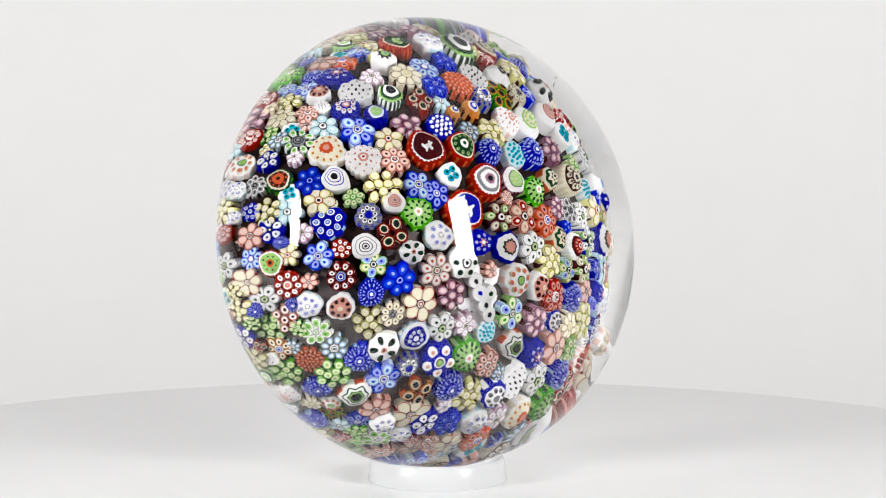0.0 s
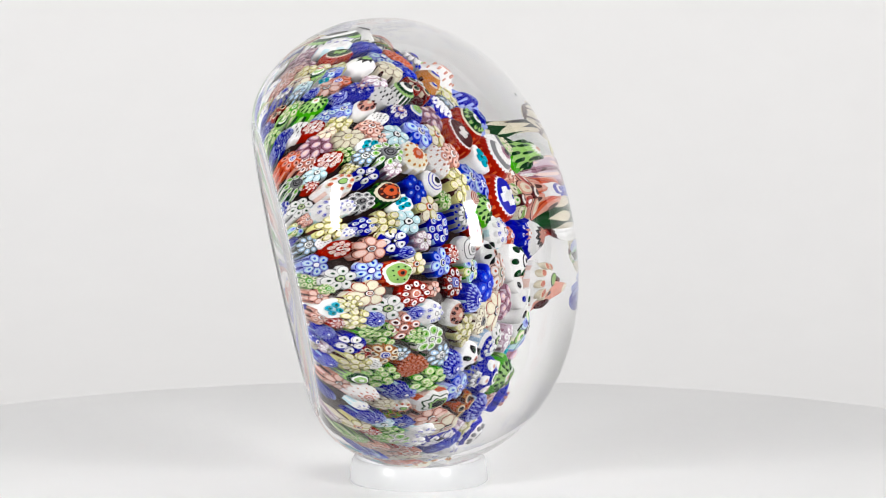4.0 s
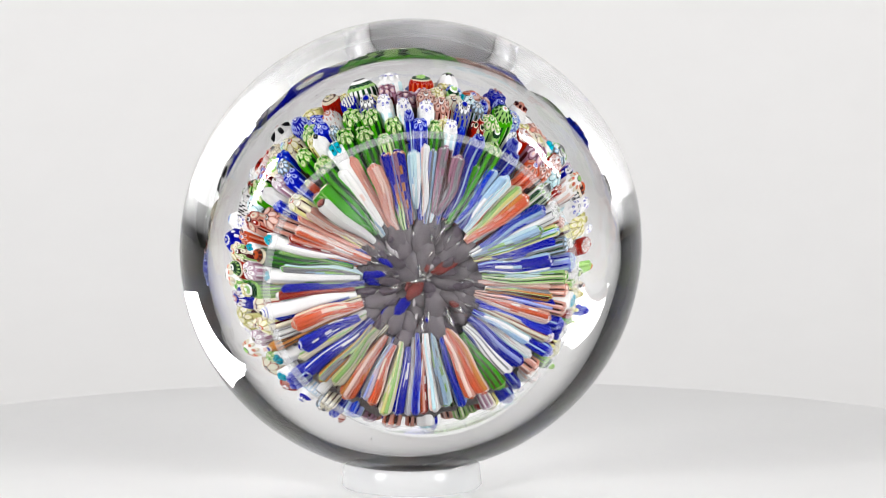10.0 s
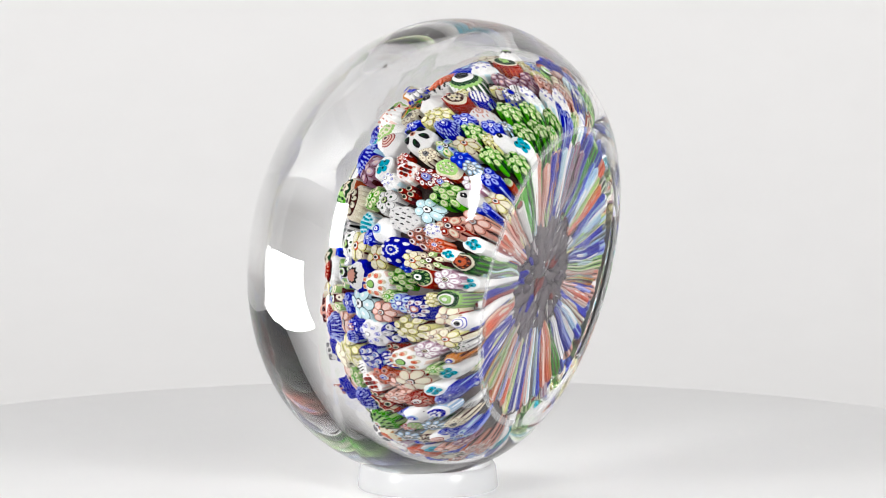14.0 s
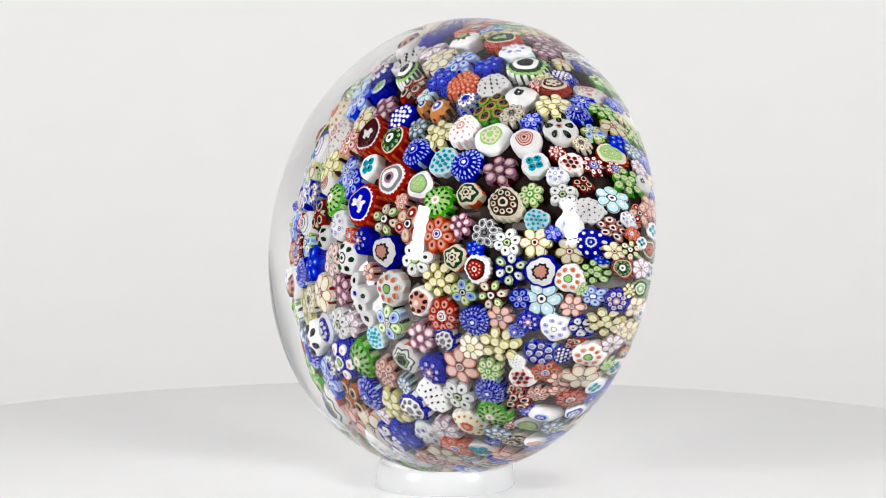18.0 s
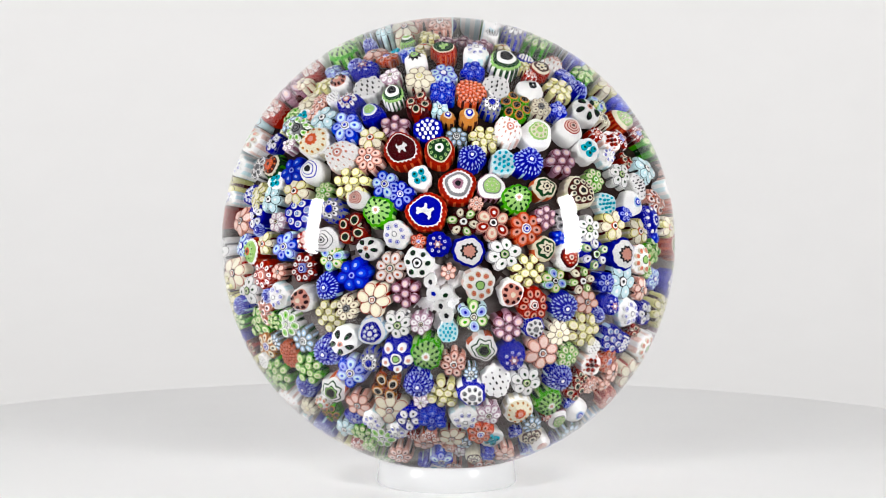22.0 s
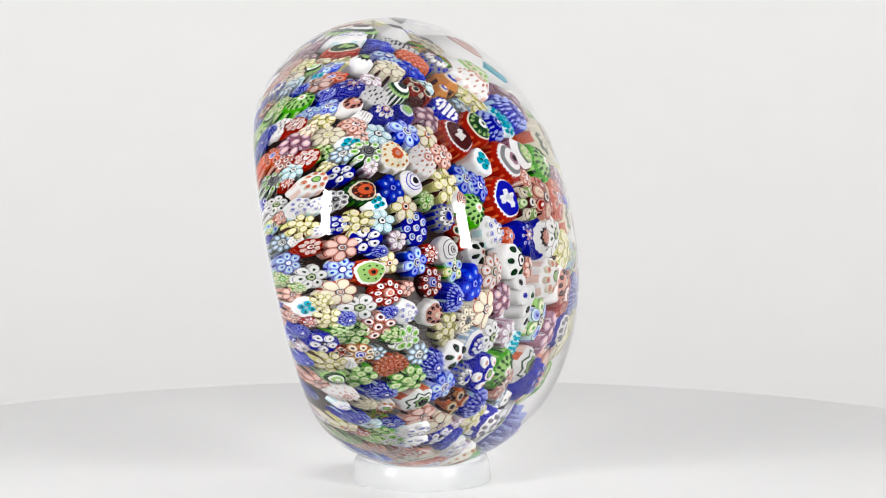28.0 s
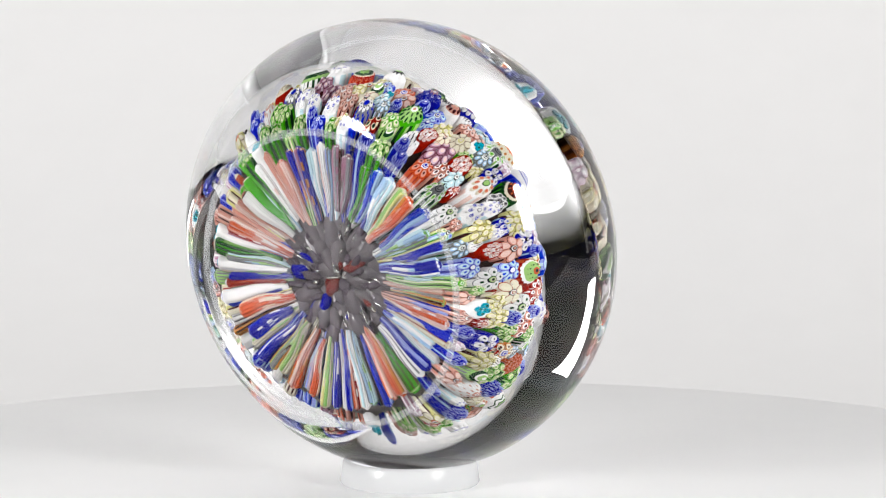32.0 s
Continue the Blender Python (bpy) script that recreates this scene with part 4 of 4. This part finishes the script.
# the lowest row, seen lengthwise through the base
UNDER = [
    ("olive", 0.9, 2.3), ("celadon", 5.9, 2.8), ("green", 12.6, 2.3), ("navy", 15.7, 1.7), ("red", 19.4, 1.9), ("rose", 23.5, 2.3),
    ("pink", 29.1, 2.3), ("rose", 33.1, 2.6), ("tube_mauve", 40.1, 2.9), ("tube_salmon", 45.0, 2.4), ("sky", 50.0, 2.2),
    ("white", 54.3, 2.6), ("pink", 60.8, 3.2), ("pink", 67.7, 3.3), ("navy", 74.3, 2.7), ("navy", 79.0, 2.9), ("sky", 86.2, 2.8),
    ("white", 90.8, 2.0), ("lilac", 94.6, 2.1), ("plum", 99.7, 2.7), ("plum", 105.9, 2.8), ("lilac", 111.3, 2.2), ("green", 115.0, 2.4),
    ("steel", 121.3, 3.3), ("sky", 128.6, 3.5), ("cream", 135.7, 2.9), ("orange", 140.7, 3.2), ("mid", 148.8, 3.6), ("celadon", 156.5, 3.6),
    ("blue", 164.4, 3.6), ("striped", 171.4, 3.4), ("celadon", 178.4, 2.9), ("pink", 183.3, 2.3), ("tan", 187.9, 2.2), ("blue", 192.4, 2.4),
    ("rose", 197.8, 2.7), ("mid", 203.8, 3.0), ("sky", 210.4, 3.0), ("white", 216.3, 2.5), ("blue", 220.7, 2.6), ("tube_peach", 227.1, 3.2),
    ("tube_dark", 233.9, 3.3), ("orange", 240.8, 3.0), ("salmon", 246.5, 2.5), ("mid", 251.2, 2.7), ("celadon", 257.6, 2.8),
    ("white", 262.7, 2.5), ("red", 267.9, 2.0), ("blue", 271.0, 1.7), ("white", 274.0, 1.8), ("dotted", 278.4, 2.4), ("cream", 283.9, 2.8),
    ("salmon", 290.2, 2.3), ("lilac", 293.3, 2.6), ("orange", 301.0, 3.5), ("cream", 307.9, 2.9), ("tan", 313.1, 2.8),
    ("dotted", 319.4, 3.1), ("cream", 325.8, 2.5), ("dotted", 329.9, 3.5), ("salmon", 340.3, 3.6), ("mid", 345.4, 2.1), ("sky", 349.1, 2.0),
    ("tube_nosed", 353.9, 1.8), ("blue", 356.5, 1.7)]
for tint, az, width in UNDER:
    name = tint if tint in KINDS else "drawn_" + tint
    cane(name, az, 90 + spin.uniform(-2.2, 1.6), width * spin.uniform(0.8, 1.0), None, spin.uniform(0.9, 0.985), "base_cane")

# the tight rows towards the base and the gaps between the larger canes
COMMON = ["blue_frost", "green_bunch", "pink_flower", "white_dots", "cream_big", "blue_daisy", "yellow_bunch", "pale_flower",
          "pink_lace", "mauve_flower", "blue_flower", "leaf_green", "red_flower", "green_small", "white_bluestars",
          "pink_dots", "grey_flower", "orange_flower", "blue_star", "cream_red", "teal_four", "red_four"]
filler = CaneMesh()
pick = random.Random(11)
lowest = []
for width, tries in ((4.2, 900), (3.4, 1200), (2.6, 1200)):
    for i in range(tries):
        pol = math.degrees(math.acos(1 - (i + 0.5) / tries * (1 - math.cos(radians(88)))))
        az = (i * 137.508 + width * 40) % 360
        if pol > 80 and 225 < az < 315:
            continue
        tip, way, length = set_point(radians(az), radians(pol))
        room = 0.74 if pol < 58 else 0.6
        if any((tip - q).length < room * (h + width / 2000) for q, h in PLACED):
            continue
        kind = pick.choice(COMMON)
        lowest.append((kind, az, pol, width))
        PLACED.append((tip, width / 2000))
for kind, az, pol, width in lowest:
    mesh = KINDS[kind]
    start = len(filler.verts)
    filler.verts += [tuple(v) for v in bent(kind, az, pol, width)]
    filler.along += [tuple(v.co) for v in mesh.vertices]
    for f in mesh.polygons:
        if f.use_smooth:
            filler.round.append(len(filler.faces))
        filler.faces.append(tuple(start + v for v in f.vertices))
        filler.mats.append(filler.slot([k for k, v in CANE_MATS.items() if v == mesh.materials[f.material_index]][0]))
tagged(part("small_canes", filler.finish("small_canes"), None, WEIGHT, "small canes packed between the larger ones"), kind="stuff")


def core_clump(seed, count, spread, size, deep=0.0042, long=(1, 2.4)):
    """Half-clear glass splinters where the canes run together under the set."""
    rnd = random.Random(seed)
    bm = bmesh.new()
    for i in range(count):
        rho, a = spread * math.sqrt(rnd.random()), rnd.uniform(0, 6.28)
        place = Matrix.Translation((rho * math.cos(a), rho * math.sin(a), deep + rnd.uniform(-0.0005, 0.0005) + rho * 0.06))
        turn = Matrix.Rotation(a + rnd.uniform(-0.4, 0.4), 4, "Z") @ Euler((rnd.uniform(0, 6), rnd.uniform(-0.35, 0.35), 0)).to_matrix().to_4x4()
        k = size * rnd.uniform(0.6, 1.6)
        bmesh.ops.create_icosphere(bm, subdivisions=2, radius=k, matrix=place @ turn @ Matrix.Diagonal((rnd.uniform(*long), 0.75, 0.6, 1)))
    for v in bm.verts:
        v.co += noise.noise_vector(v.co * 700) * min(size, 0.0009) * 0.6
    for f in bm.faces:
        f.smooth = True
    return bm


part("core_clump", core_clump(3, 120, 0.0104, 0.0021, 0.0049, (0.9, 1.6)), GREY_GLASS, WEIGHT, "grey half-clear glass where the canes run together")
part("core_clump", core_clump(4, 60, 0.0100, 0.0009, 0.0036, (0.8, 1.8)), DUSK_GLASS, WEIGHT, "dark purplish glass splinters in the core")
part("core_clump", core_clump(6, 30, 0.0112, 0.0006, 0.0042, (3, 6)), PALE_GLASS, WEIGHT, "pale drawn-out cane ends round the core")
part("core_glint", core_clump(8, 58, 0.0092, 0.0004, 0.0031, (0.8, 3)), SILVER, WEIGHT, "silvery trapped bubbles in the core")
part("core_splinter", core_clump(15, 7, 0.0085, 0.0008, 0.0033, (1.5, 3)), CANE_MATS["B"], WEIGHT, "dark blue glass splinters in the core")
part("core_splinter", core_clump(12, 6, 0.0078, 0.0012, 0.0034, (1.2, 2)), RUBY_GLASS, WEIGHT, "dark red glass splinters in the core")


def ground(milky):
    """The fused sheet from which the cane ends stand out, uneven and a little below them; gap shade is in its colour:
    dark on one half, paler on the other.
    """
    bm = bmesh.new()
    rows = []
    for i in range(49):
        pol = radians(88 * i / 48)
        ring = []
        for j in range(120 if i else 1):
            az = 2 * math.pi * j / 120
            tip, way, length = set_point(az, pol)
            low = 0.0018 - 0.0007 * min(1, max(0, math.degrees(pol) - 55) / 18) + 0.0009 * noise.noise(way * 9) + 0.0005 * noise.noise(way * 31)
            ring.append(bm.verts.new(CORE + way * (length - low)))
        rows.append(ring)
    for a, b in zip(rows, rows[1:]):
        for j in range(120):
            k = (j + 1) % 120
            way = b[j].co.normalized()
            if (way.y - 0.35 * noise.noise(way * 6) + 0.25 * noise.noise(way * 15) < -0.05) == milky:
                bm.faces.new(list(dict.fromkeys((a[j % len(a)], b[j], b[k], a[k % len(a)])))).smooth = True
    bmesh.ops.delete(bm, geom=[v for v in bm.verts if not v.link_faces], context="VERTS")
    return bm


# both halves carry the gaps' shade as colour, one darker than the other
part("ground", ground(False), GAP_DARK, WEIGHT, "fused sheet between the canes, coloured dark for the shade in the gaps")
part("ground", ground(True), GAP_PALER, WEIGHT, "fused sheet between the canes, gap shade coloured a paler grey")


def cushion():
    """Cloudy pale glass that shows between the canes round the dated one."""
    bm = bmesh.new()
    a0, p0 = radians(-92), radians(22)
    mid = Vector((math.sin(p0) * math.cos(a0), math.sin(p0) * math.sin(a0), math.cos(p0)))
    one, two = mid.orthogonal().normalized(), mid.cross(mid.orthogonal().normalized())
    rows = []
    for i in range(13):
        ring = []
        for j in range(36):
            b = 2 * math.pi * j / 36
            spread = 0.045 * i * (1 + 0.3 * noise.noise(Vector((math.cos(b), math.sin(b), 4.0)) * 1.5))
            way = (mid + (one * math.cos(b) + two * math.sin(b)) * spread).normalized()
            tip, _, length = set_point(math.atan2(way.y, way.x), math.acos(way.z))
            ring.append(bm.verts.new(CORE + way * length * (0.95 - 0.006 * i + 0.06 * noise.noise(way * 17))))
            if i == 0:
                break
        rows.append(ring)
    for a, b in zip(rows, rows[1:]):
        for j in range(36):
            k = (j + 1) % 36
            face = list(dict.fromkeys((a[j % len(a)], b[j], b[k], a[k % len(a)])))
            bm.faces.new(face).smooth = True
    return bm


part("cushion", cushion(), CLOUDY, WEIGHT, "cloudy pale glass between the middle canes")


def bubbles():
    """Pin-sized bubbles scattered in the clear glass of the shoulder."""
    rnd = random.Random(21)
    bm = bmesh.new()
    for i in range(46):
        a, rho, z = rnd.uniform(0, 6.28), rnd.uniform(0.0275, 0.0345), rnd.uniform(0.008, 0.026)
        bmesh.ops.create_icosphere(bm, subdivisions=1, radius=rnd.uniform(0.00004, 0.00012),
                                   matrix=Matrix.Translation((rho * math.cos(a), rho * math.sin(a), z)))
    return bm


tagged(part("bubbles", bubbles(), SILVER, WEIGHT, "tiny bubbles in the clear glass"), kind="stuff")
part("ground_rim", lathe([(0.0239, -0.00004), (0.0251, -0.00004), (0.0251, -0.00012), (0.0239, -0.00012), (0.0239, -0.00004)], 160),
     FROST, WEIGHT, "thin ground edge of the base")

# ---- movement ----
TABLE = turntable()
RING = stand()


def weight_pose(t):
    psi, lean = heading(t), 0.20387
    ahead = Vector((math.sin(psi), -math.cos(psi), 0))
    side = Vector((math.cos(psi), math.sin(psi), 0))
    up = Vector((0, 0, 1))
    axis = ahead * math.cos(lean) + up * math.sin(lean)
    over = up * math.cos(lean) - ahead * math.sin(lean)
    m = Matrix((side, over, axis)).transposed().to_4x4()
    return Matrix.Translation(ahead * -0.02362 + side * 0.00328 + up * 0.03602) @ m


def ring_pose(t):
    psi = heading(t)
    return Matrix.Translation(Vector((math.sin(psi), -math.cos(psi), 0)) * -0.0013
                              + Vector((math.cos(psi), math.sin(psi), 0)) * 0.00298) @ Matrix.Rotation(psi, 4, "Z")


def motions():
    times = [0.5 * i for i in range(65)]
    walk(WEIGHT, [(t, weight_pose(t)) for t in times])
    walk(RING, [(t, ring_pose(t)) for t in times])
    walk(TABLE, [(t, Matrix.Rotation(heading(t), 4, "Z")) for t in times])


motions()
